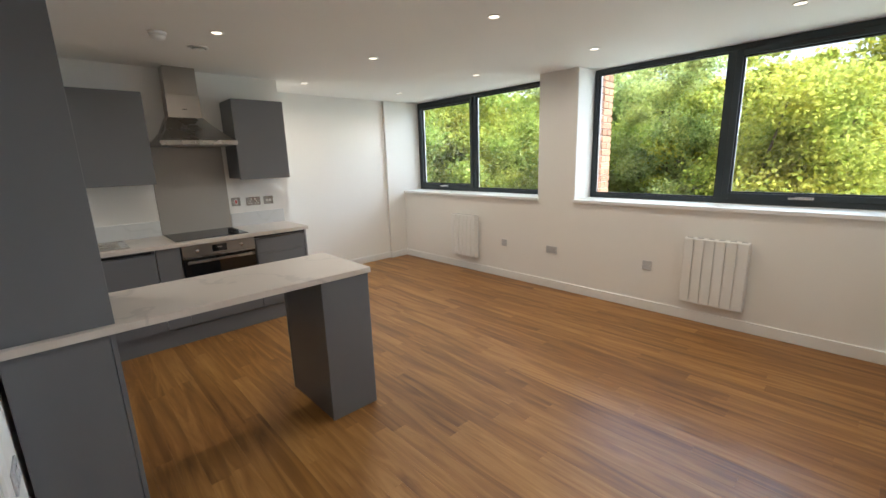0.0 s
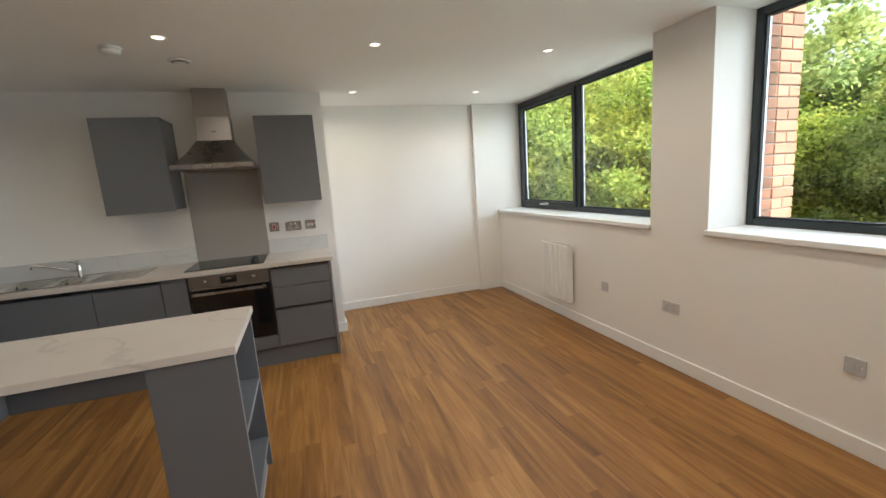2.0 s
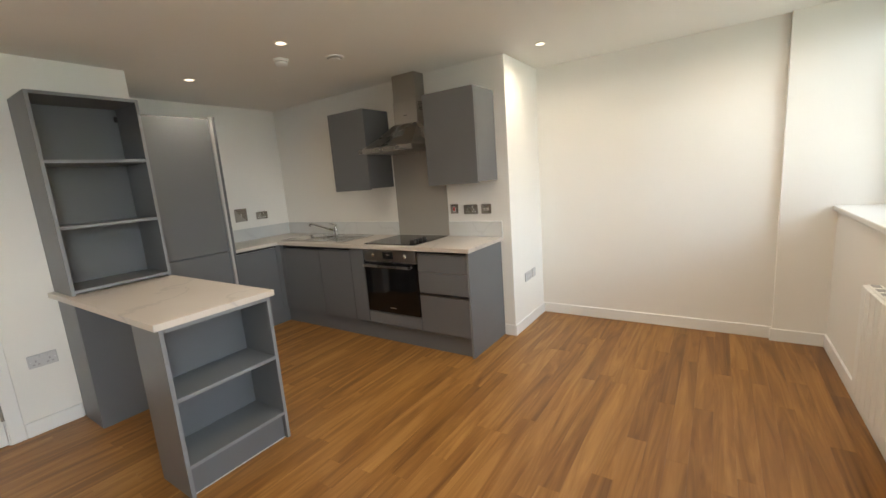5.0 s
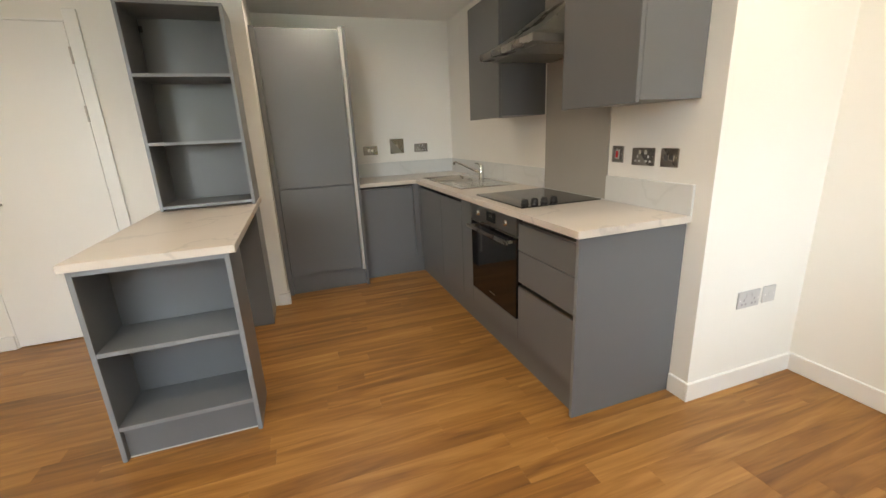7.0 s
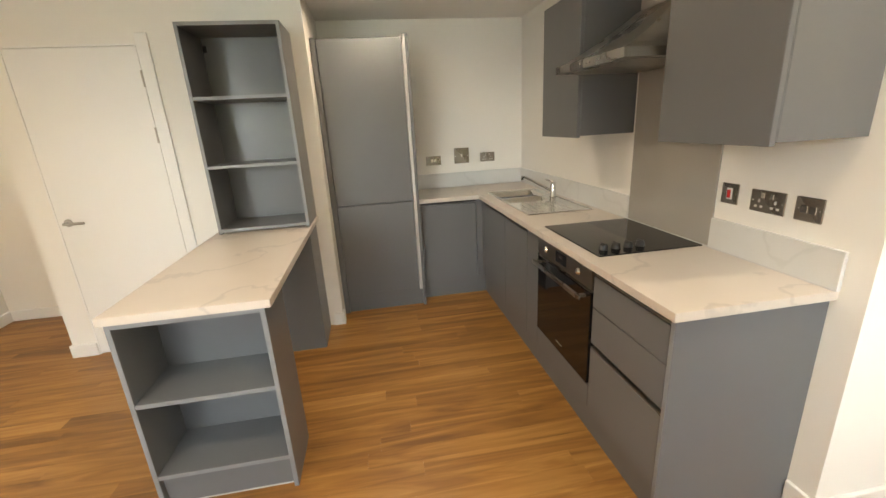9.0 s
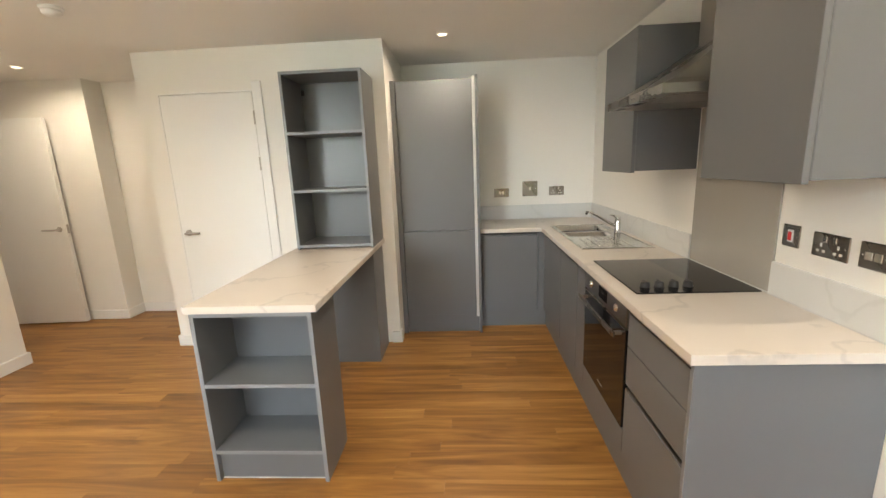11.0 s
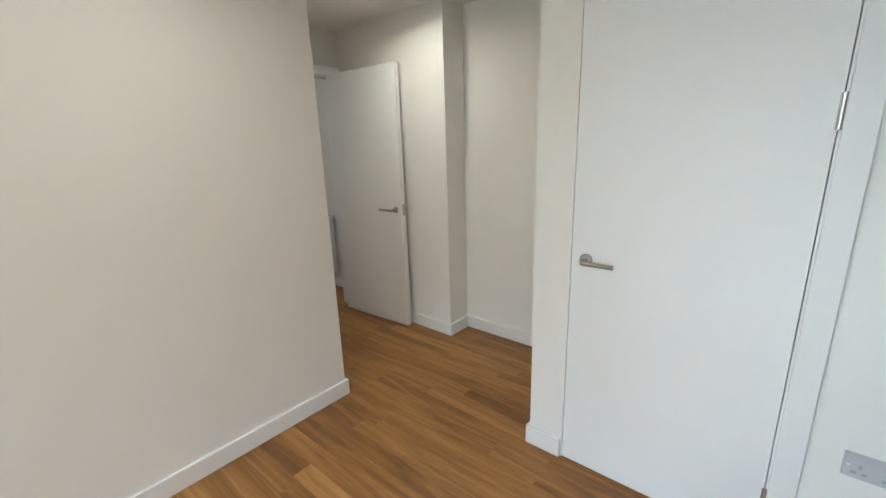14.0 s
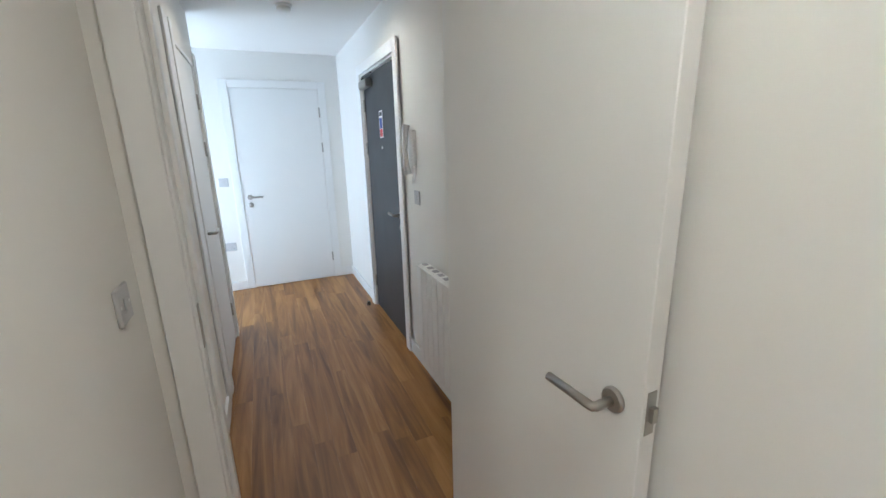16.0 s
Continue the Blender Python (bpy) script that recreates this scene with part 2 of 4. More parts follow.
PLANK = wood_floor()
SUBFLOOR = material("subfloor", (0.10, 0.055, 0.025), 0.8)
ANTHRACITE = material("anthracite_frame", (0.022, 0.032, 0.036), 0.4, 0, 0.06, 5, 0.04, 300)
GASKET = material("black_rubber", (0.012, 0.012, 0.013), 0.7)
GLASS = glass()
SPACER = material("aluminium_spacer", (0.75, 0.76, 0.77), 0.4, 0.3)
STEEL = brushed("brushed_steel", (0.38, 0.36, 0.335), 0.30, (6, 6, 900))
STEEL_H = brushed("brushed_steel_flat", (0.39, 0.37, 0.345), 0.28, (6, 900, 900))
PANEL_STEEL = brushed("oven_panel_steel", (0.30, 0.285, 0.265), 0.33, (6, 900, 900))
SINK_STEEL = brushed("sink_steel", (0.74, 0.73, 0.70), 0.17, (8, 500, 8))
CHROME = material("polished_chrome", (0.78, 0.78, 0.77), 0.10, 1.0, 0.02)
ALU = material("satin_aluminium", (0.58, 0.58, 0.58), 0.42, 0.6, 0.03)
NICKEL = material("satin_nickel", (0.42, 0.40, 0.37), 0.36, 1.0, 0.03)
PLATE_STEEL = material("steel_switch_plate", (0.36, 0.34, 0.32), 0.27, 1.0, 0.05)
BLACK_GLASS = material("black_glass", (0.006, 0.006, 0.007), 0.06, 0, 0.02, 3, 0, 1, 0.5)
BLACK_PLASTIC = material("black_plastic", (0.015, 0.015, 0.016), 0.4)
PLATE_GREY = material("pale_grey_plate", (0.50, 0.50, 0.51), 0.35, 0, 0.02)
# grey laid on as the shade inside socket pin holes and heater slots
PIN_GREY = material("socket_pin_shadow", (0.34, 0.34, 0.35), 0.6)
WHITE_PLASTIC = material("white_plastic", (0.78, 0.78, 0.77), 0.35, 0, 0.015)
HEATER_WHITE = material("white_enamel", (0.79, 0.79, 0.77), 0.34, 0, 0.015)
SPLASH = material("grey_glass_splashback", (0.36, 0.342, 0.315), 0.13, 0, 0.02, 2, 0, 1, 0.5)
RED = material("red_rocker", (0.55, 0.02, 0.02), 0.35)
BLUE = material("blue_label_ink", (0.03, 0.07, 0.32), 0.5)
GLOW = lamp_glow()
BRICK = brick_material()
MORTAR = material("mortar", (0.42, 0.39, 0.34), 0.95, 0, 0.1, 30, 0.5, 300)
TRIM_GREY = material("pale_grey_trim", (0.55, 0.56, 0.57), 0.5, 0, 0.04, 8, 0.05, 120)
DARK_DOOR = material("charcoal_door_laminate", (0.019, 0.021, 0.025), 0.5, 0, 0.06, 3, 0.05, 300)
GRASS = material("rough_grass", (0.07, 0.10, 0.03), 0.9, 0, 0.35, 1.5, 0.8, 12)
BARK = material("tree_bark", (0.10, 0.075, 0.05), 0.9, 0, 0.3, 9, 0.9, 30)
LEAF_A = leaf_material("yellow_green_leaves", (0.27, 0.31, 0.04), (0.70, 0.67, 0.16))
LEAF_B = leaf_material("green_leaves", (0.25, 0.32, 0.055), (0.64, 0.66, 0.17))
LEAF_C = leaf_material("grey_green_leaves", (0.29, 0.35, 0.11), (0.66, 0.69, 0.30))

# ---- mesh helpers ----
BASE = {}


def thing(name, label, category, at=(0, 0, 0), group="", kind=""):
    """A top-level Empty at a thing's base; its parts are given in world metres."""
    ob = new(name)
    ob.empty_display_size = 0.1
    ob.location = at
    BASE[ob.name] = Vector(at)
    return tagged(ob, label, category, group, kind)


def part(name, bm, material, parent=None, label="", smooth=False):
    """Links a bmesh as one mesh object, under a thing or a part when one is given."""
    if parent is not None:
        off = BASE[parent.name]
        bmesh.ops.translate(bm, verts=bm.verts, vec=-off)
    me = bpy.data.meshes.new(name)
    bm.to_mesh(me)
    bm.free()
    me.materials.append(material)
    if smooth:
        for p in me.polygons:
            p.use_smooth = True
    ob = new(name, me)
    if parent is not None:
        ob.parent = parent
        BASE[ob.name] = off
    if label:
        ob["label"] = label
    return ob


def boxes(*specs, bevel=0.0, seg=1):
    """A bmesh of boxes, each (x0, y0, z0, x1, y1, z1), with softened edges."""
    out = bmesh.new()
    for x0, y0, z0, x1, y1, z1 in specs:
        t = bmesh.new()
        m = Matrix.Translation(((x0 + x1) / 2, (y0 + y1) / 2, (z0 + z1) / 2)) @ Matrix.Diagonal((abs(x1 - x0), abs(y1 - y0), abs(z1 - z0), 1))
        bmesh.ops.create_cube(t, size=1, matrix=m)
        if bevel:
            bmesh.ops.bevel(t, geom=t.edges[:], offset=bevel, segments=seg, affect="EDGES", profile=0.6)
        me = bpy.data.meshes.new("tmp")
        t.to_mesh(me)
        t.free()
        out.from_mesh(me)
        bpy.data.meshes.remove(me)
    return out


def lathe(profile, at=(0, 0, 0), axis="Z", n=28):
    """A turned body from (radius, height) pairs, its axis along z, x or y from the point at."""
    bm = bmesh.new()
    rings = []
    for r, h in profile:
        ring = []
        for i in range(n):
            a = 2 * math.pi * i / n
            c, s = r * math.cos(a), r * math.sin(a)
            p = {"Z": (c, s, h), "X": (h, c, s), "Y": (s, h, c)}[axis]
            ring.append(bm.verts.new(Vector(at) + Vector(p)))
        rings.append(ring)
    for a, b in zip(rings, rings[1:]):
        for i in range(n):
            bm.faces.new((a[i], a[(i + 1) % n], b[(i + 1) % n], b[i]))
    bm.faces.new(rings[0][::-1])
    bm.faces.new(rings[-1])
    bmesh.ops.recalc_face_normals(bm, faces=bm.faces)
    return bm


def tube(points, radius, n=10, ends=True):
    """A round bar through the points; radius may be one for each."""
    bm = bmesh.new()
    pts = [Vector(p) for p in points]
    radii = radius if isinstance(radius, (list, tuple)) else [radius] * len(pts)
    rings = []
    for i, p in enumerate(pts):
        d = (pts[min(i + 1, len(pts) - 1)] - pts[max(i - 1, 0)]).normalized()
        u = d.orthogonal().normalized() if i == 0 else (u - d * u.dot(d)).normalized()
        v = d.cross(u)
        rings.append([bm.verts.new(p + radii[i] * (math.cos(2 * math.pi * k / n) * u + math.sin(2 * math.pi * k / n) * v)) for k in range(n)])
    for a, b in zip(rings, rings[1:]):
        for k in range(n):
            bm.faces.new((a[k], a[(k + 1) % n], b[(k + 1) % n], b[k]))
    if ends:
        bm.faces.new(rings[0][::-1])
        bm.faces.new(rings[-1])
    bmesh.ops.recalc_face_normals(bm, faces=bm.faces)
    return bm


def prism(outline, axis, lo, hi, bevel=0.0):
    """An outline pushed from lo to hi along an axis; outlines are given in the two other axes, in order."""
    bm = bmesh.new()
    def at(a, b, c):
        return {"X": (c, a, b), "Y": (a, c, b), "Z": (a, b, c)}[axis]
    low = [bm.verts.new(at(a, b, lo)) for a, b in outline]
    high = [bm.verts.new(at(a, b, hi)) for a, b in outline]
    bm.faces.new(low)
    bm.faces.new(high[::-1])
    n = len(outline)
    for i in range(n):
        bm.faces.new((low[i], high[i], high[(i + 1) % n], low[(i + 1) % n]))
    bmesh.ops.recalc_face_normals(bm, faces=bm.faces)
    if bevel:
        bmesh.ops.bevel(bm, geom=bm.edges[:], offset=bevel, segments=1, affect="EDGES")
    return bm


def structure(name, bm, mat, label, category):
    return tagged(part(name, bm, mat), label, category, kind="structure")


# ---- the shell ----
TOP = 2.40
structure("wall_hob", boxes((-0.95, 4.975, -0.1, 2.265, 5.85, 2.55)), WALL, "white painted plaster wall behind the kitchen run", "wall")
structure("wall_alcove", boxes((2.265, 5.70, -0.1, 4.86, 5.85, 2.55)), WALL, "white painted plaster end wall of the alcove", "wall")
structure("wall_column", boxes((4.13, 5.655, -0.1, 4.86, 5.70, TOP), bevel=0.002), WALL, "white shallow boxed column beside the window", "wall")
structure("wall_under_windows", boxes((4.447, -0.05, -0.1, 4.86, 5.655, 1.018)), WALL, "white painted wall under the windows", "wall")
structure("wall_pier", boxes((4.447, 2.667, 1.018, 4.86, 3.134, TOP)), WALL, "white painted pier between two windows", "wall")
structure("wall_window_end", boxes((4.447, -0.05, 1.018, 4.86, 0.22, TOP)), WALL, "white painted wall end beside the window", "wall")
structure("wall_south", boxes((0.400, -0.05, -0.1, 4.447, 0.098, 2.55), bevel=0.002), WALL, "plain white painted plaster wall", "wall")
structure("wall_corner_boxing", boxes((4.02, 0.098, -0.1, 4.447, 0.175, TOP), bevel=0.002), WALL, "white boxed pier in the room corner", "wall")
structure("wall_passage", boxes((0.400, -1.04, -0.1, 0.53, -0.05, 2.55)), WALL, "white painted passage wall with a switch", "wall")
structure("wall_door_head", boxes((-0.97, -1.17, 2.075, 0.400, -1.04, 2.55)), WALL, "white wall above the hall doorway", "wall")
structure("wall_door_nib", boxes((0.317, -1.17, -0.1, 0.400, -1.04, 2.075), (0.400, -1.17, -0.1, 0.53, -1.04, 2.55)), WALL, "white wall end beside the hall doorway", "wall")
structure("wall_door_nib_far", boxes((-0.97, -1.17, -0.1, -0.572, -1.04, 2.075)), WALL, "white wall end at the door hinges", "wall")
structure("wall_passage_west", boxes((-0.97, -1.04, -0.1, -0.605, 0.122, 2.55), bevel=0.002), WALL, "white painted wall behind the open door", "wall")
structure("wall_entry_near", boxes((-0.97, -2.47, -0.1, -0.80, -1.17, 2.55)), WALL, "white painted hall wall with heater and entry phone", "wall")
structure("wall_entry_far", boxes((-0.97, -4.54, -0.1, -0.80, -3.46, 2.55)), WALL, "white painted hall wall beside the entry door", "wall")
structure("wall_entry_head", boxes((-0.97, -3.46, 2.06, -0.80, -2.47, 2.55)), WALL, "white painted wall above the entry door", "wall")
structure("wall_recess", boxes((-0.97, 0.122, -0.1, -0.825, 1.32, 2.55)), WALL, "white painted recess wall", "wall")
structure("wall_cupboard_side", boxes((-0.825, 1.19, -0.1, -0.05, 1.32, 2.55)), WALL, "white painted side wall of the cupboard", "wall")
structure("wall_cupboard", boxes((-0.05, 1.19, -0.1, 0.085, 1.35, 2.55), (-0.05, 2.122, -0.1, 0.085, 3.137, 2.55), (-0.05, 1.35, 2.092, 0.085, 2.122, 2.55)),
          WALL, "white painted wall with a cupboard door", "wall")
structure("wall_cupboard_back", boxes((-0.97, 1.32, -0.1, -0.825, 3.0, 2.55)), WALL, "white wall inside the cupboard", "wall")
structure("wall_fridge_side", boxes((-0.95, 3.0, -0.1, -0.05, 3.137, 2.55)), WALL, "white painted wall end beside the tall unit", "wall")
structure("wall_kitchen_back", boxes((-0.95, 3.137, -0.1, -0.81, 4.975, 2.55)), WALL, "white painted kitchen side wall", "wall")
structure("wall_hall_end", boxes((-0.97, -4.67, -0.1, 1.62, -4.54, 2.55)), WALL, "white painted hall end wall", "wall")
structure("wall_hall_east", boxes((0.415, -2.40, -0.1, 0.53, -1.17, 2.55), (0.415, -3.38, -0.1, 0.53, -3.29, 2.55), (0.415, -3.29, 2.06, 0.53, -2.40, 2.55)), WALL, "white painted hall wall with a door", "wall")
# unseen closing wall; its opening is added for the hall fill lamp
structure("wall_hall_nook", boxes((1.5, -4.54, 2.1, 1.62, -3.26, 2.55), (1.5, -3.44, -0.1, 1.62, -3.26, 2.1), (0.53, -3.38, -0.1, 1.5, -3.26, 2.55)), WALL, "white painted wall closing the hall nook", "wall")
structure("ceiling", boxes((-0.97, -4.67, TOP, 4.86, 5.85, 2.52)), CEIL, "white painted flat ceiling with recessed downlights", "ceiling")
# unseen slab, added over the ceiling to block the sun
structure("sun_cover_slab", boxes((-2.0, -5.5, 2.56, 4.86, 5.85, 2.9), (4.862, -5.5, 2.425, 4.90, 5.85, 2.62)), MORTAR, "plain concrete slab added above the flat, unseen, against the sun", "slab")
# the box up to 6 m is unseen, added to keep sun off the glass
structure("facade", boxes((4.862, -5.5, -3.2, 5.27, 5.85, 0.975), (4.862, -5.5, 0.975, 5.27, 0.14, 2.42), (4.91, -5.5, 2.42, 5.27, 0.14, 6.0)), BRICK, "red brick outer wall of the block, raised unseen for shade", "facade")
# made-up wall, out of view, joining the raised shade parts
structure("facade_upper", boxes((4.60, -5.5, 2.92, 4.94, 5.85, 6.0)), BRICK, "added red brick upper wall, unseen, set back between piers", "facade")


def baseboard(x0, y0, x1, y1):
    """A square-edged skirting with a softened top, standing on the floor."""
    ob = structure("baseboard", boxes((x0, y0, 0.0, x1, y1, 0.098), bevel=0.003), GLOSS_WHITE, "white painted square-edged skirting board", "baseboard")
    return ob


B = 0.016
for run in ((2.265, 5.70 - B, 4.13, 5.70), (4.13 - B, 5.655 - B, 4.447, 5.655), (4.447 - B, 0.175 + B, 4.447, 5.655 - B), (2.265, 4.975 - B, 2.265 + B, 5.70 - B),
            (2.166, 4.975 - B, 2.265, 4.975), (4.02, 0.175, 4.447, 0.175 + B), (4.02 - B, 0.098, 4.02, 0.175 + B), (0.400 - B, 0.098, 4.02 - B, 0.098 + B),
            (0.400 - B, -1.015, 0.400, 0.098), (-0.605, -0.99, -0.605 + B, 0.122 + B), (-0.825, 0.122, -0.605, 0.122 + B),
            (-0.825, 0.122 + B, -0.825 + B, 1.19 - B), (-0.825, 1.19 - B, 0.085, 1.19), (0.085, 1.19 - B, 0.085 + B, 1.352), (0.085, 2.19, 0.085 + B, 2.478),
            (0.085, 3.066, 0.085 + B, 3.137), (0.02, 3.137, 0.085 + B, 3.137 + B), (-0.80, -2.45, -0.80 + B, -1.17), (-0.80, -4.54, -0.80 + B, -3.53), (-0.80 + B, -4.54, -0.655, -4.54 + B), (0.35, -4.54, 1.5, -4.54 + B),
            (0.415 - B, -2.22, 0.415, -1.17), (0.415 - B, -3.38, 0.415, -3.36)):
    baseboard(*run)

# ---- windows ----
def window(name, y0, y1, mullion, sash_left, label):
    """A two-light dark aluminium window; the opening light has a deeper sash and a handle. Larger y is the far side."""
    z0, z1 = 1.054, 2.398
    xo, xi = 4.855, 4.785
    w = thing(name, label, "window", (4.82, (y0 + y1) / 2, z0), kind="structure")
    f = 0.045
    part("window_frame", boxes((xi, y0, z0, xo, y0 + f, z1), (xi, y1 - f, z0, xo, y1, z1), (xi, y0 + f, z0, xo, y1 - f, z0 + f),
                               (xi, y0 + f, z1 - f, xo, y1 - f, z1), (xi, mullion - 0.028, z0 + f, xo, mullion + 0.028, z1 - f), bevel=0.003), ANTHRACITE, w)
    lights = ((y0 + f, mullion - 0.028, not sash_left), (mullion + 0.028, y1 - f, sash_left))
    for a, b, opens in lights:
        lo, hi, inset = z0 + f, z1 - f, 0.0
        if opens:
            s = 0.05
            sash = part("sash", boxes((xi - 0.018, a, lo, xo - 0.01, a + s, hi), (xi - 0.018, b - s, lo, xo - 0.01, b, hi),
                                      (xi - 0.018, a + s, lo, xo - 0.01, b - s, lo + s), (xi - 0.018, a + s, hi - s, xo - 0.01, b - s, hi), bevel=0.004), ANTHRACITE, w)
            c = (a + b) / 2
            part("window_handle", boxes((xi - 0.030, c - 0.075, lo + 0.012, xi - 0.018, c + 0.045, lo + 0.036),
                                        (xi - 0.052, c - 0.065, lo + 0.014, xi - 0.036, c + 0.085, lo + 0.030),
                                        (xi - 0.036, c - 0.065, lo + 0.014, xi - 0.030, c - 0.040, lo + 0.030), bevel=0.003), CHROME, sash, "polished chrome window handle")
            part("trickle_vent", boxes((xi - 0.030, c - 0.2, hi - 0.034, xi - 0.018, c + 0.2, hi - 0.014), bevel=0.003), BLACK_PLASTIC, sash)
            inset = s
        g = 0.012
        part("glazing_bead", boxes((4.80, a + inset, lo + inset, 4.845, a + inset + g, hi - inset), (4.80, b - inset - g, lo + inset, 4.845, b - inset, hi - inset),
                                   (4.80, a + inset + g, lo + inset, 4.845, b - inset - g, lo + inset + g), (4.80, a + inset + g, hi - inset - g, 4.845, b - inset - g, hi - inset)), GASKET, w)
        q = 0.014
        part("spacer_bar", boxes((4.826, a + inset + g, lo + inset + g, 4.840, a + inset + q, hi - inset - g), (4.826, b - inset - q, lo + inset + g, 4.840, b - inset - g, hi - inset - g)), SPACER, w)
        pane = part("pane", boxes((4.818, a + inset + 0.004, lo + inset + 0.004, 4.824, b - inset - 0.004, hi - inset - 0.004)), GLASS, w, "clear double glazing")
        pane.visible_shadow = False
    sill = part("window_sill", boxes((4.422, y0 - (0.012 if y0 > 1 else 0), 1.018, 4.86, y1 + (0.012 if y1 < 5 else 0), 1.054), bevel=0.008, seg=3), GLOSS_WHITE, w, "white painted window board")
    return w


window("window_1", 3.136, 5.653, 4.43, True, "dark grey aluminium two-light window over a white sill")
window("window_2", 0.222, 2.665, 1.42, False, "wide dark grey aluminium window facing trees")


# ---- doors ----
def lever(parent, x, y, z, out, along):
    """A round rose and a straight lever. out: the way out of the leaf, along: the way of the lever."""
    o, a = Vector(out), Vector(along)
    p = Vector((x, y, z))
    axis = "X" if abs(o.x) > 0.7 else "Y"
    sgn = o.x if axis == "X" else o.y
    h = part("door_handle", tube([p + o * 0.004, p + o * 0.050, p + o * 0.055 + a * 0.003, p + o * 0.056 + a * 0.008, p + o * 0.056 + a * 0.125], 0.0095, 12), NICKEL, parent, "satin nickel lever handle", True)
    part("rose", lathe([(0.026, 0.0), (0.026, 0.006 * sgn), (0.023, 0.010 * sgn), (0.010, 0.011 * sgn)], p, axis), NICKEL, h)
    return h


def hinge(parent, x, y, z, axis):
    """A knuckle with its two leaves."""
    dx, dy = (0.003, 0.009) if axis == "X" else (0.009, 0.003)
    bm = tube([(x, y, z - 0.05), (x, y, z + 0.05)], 0.007, 10)
    me = bpy.data.meshes.new("tmp")
    b2 = boxes((x - dx, y - dy, z - 0.05, x + dx, y + dy, z + 0.05))
    b2.to_mesh(me)
    bm.from_mesh(me)
    bpy.data.meshes.remove(me)
    part("hinge", bm, NICKEL, parent)


# cupboard door, closed, hung on its kitchen side
d = thing("door_1", "white flush cupboard door, closed, with nickel lever", "door", (0.085, 1.74, 0), kind="structure")
leaf = part("leaf", boxes((0.043, 1.362, 0.008, 0.087, 2.104, 2.078), bevel=0.002), DOOR_WHITE, d)
lever(leaf, 0.087, 1.425, 1.0, (1, 0, 0), (0, 1, 0))
for z in (1.885, 1.535, 0.22):
    hinge(leaf, 0.090, 2.107, z, "X")
part("door_lining", boxes((-0.05, 1.350, 0, 0.085, 1.359, 2.092), (-0.05, 2.107, 0, 0.085, 2.122, 2.092), (-0.05, 1.359, 2.081, 0.085, 2.107, 2.092)), GLOSS_WHITE, d)
part("architrave", boxes((0.085, 2.113, 0, 0.099, 2.187, 2.15), bevel=0.003), GLOSS_WHITE, d)

# doorway to the hall with its door standing open
d = thing("door_2", "white flush door standing open against the wall", "door", (-0.46, -1.04, 0), kind="structure")
part("door_lining", boxes((0.284, -1.175, 0, 0.317, -1.035, 2.045), (-0.572, -1.175, 0, -0.539, -1.035, 2.045), (-0.572, -1.175, 2.045, 0.317, -1.035, 2.075), bevel=0.002), GLOSS_WHITE, d)
part("door_stop", boxes((0.271, -1.125, 0, 0.284, -1.085, 2.045), (-0.539, -1.125, 0, -0.528, -1.085, 2.045), (-0.528, -1.125, 2.032, 0.271, -1.085, 2.045), bevel=0.002), GLOSS_WHITE, d)
part("architrave", boxes((0.290, -1.035, 0, 0.362, -1.017, 2.12), (-0.603, -1.035, 0, -0.550, -1.017, 2.12), (-0.550, -1.035, 2.052, 0.290, -1.017, 2.12), bevel=0.003), GLOSS_WHITE, d)
part("strike_plate", boxes((0.282, -1.078, 0.93, 0.285, -1.052, 1.06), bevel=0.001), NICKEL, d)
leaf_bm = boxes((-0.022, 0.0, 0.010, 0.022, 0.762, 2.052), bevel=0.002)
turn = Matrix.Translation((-0.486, -1.018, 0)) @ Matrix.Rotation(radians(3.0), 4, "Z")
bmesh.ops.transform(leaf_bm, matrix=turn, verts=leaf_bm.verts)
leaf = part("leaf", leaf_bm, DOOR_WHITE, d)
out_v, along_v = (turn.to_3x3() @ Vector((1, 0, 0))), (turn.to_3x3() @ Vector((0, -1, 0)))
hp = turn @ Vector((0.022, 0.700, 0.985))
lever(leaf, hp.x, hp.y, hp.z, out_v, along_v)
latch = boxes((-0.012, 0.7615, 0.94, 0.012, 0.7635, 1.03), (-0.007, 0.763, 0.97, 0.006, 0.773, 1.0))
bmesh.ops.transform(latch, matrix=turn, verts=latch.verts)
part("latch", latch, NICKEL, leaf)

# far hall door, closed
d = thing("door_3", "white flush hall door, closed, with lock", "door", (-0.15, -4.54, 0), kind="structure")
leaf = part("leaf", boxes((-0.572, -4.545, 0.008, 0.266, -4.532, 2.055), bevel=0.002), DOOR_WHITE, d)
lever(leaf, 0.205, -4.532, 0.985, (0, 1, 0), (-1, 0, 0))
part("lock_rose", lathe([(0.026, 0), (0.026, 0.006), (0.022, 0.010), (0.006, 0.016)], (0.205, -4.532, 0.905), "Y"), NICKEL, leaf)
for z in (1.83, 1.47, 0.25):
    hinge(leaf, -0.576, -4.528, z, "Y")
part("architrave", boxes((-0.655, -4.54, 0, -0.578, -4.525, 2.135), (0.272, -4.54, 0, 0.350, -4.525, 2.135), (-0.578, -4.54, 2.061, 0.272, -4.525, 2.135), bevel=0.003), GLOSS_WHITE, d)

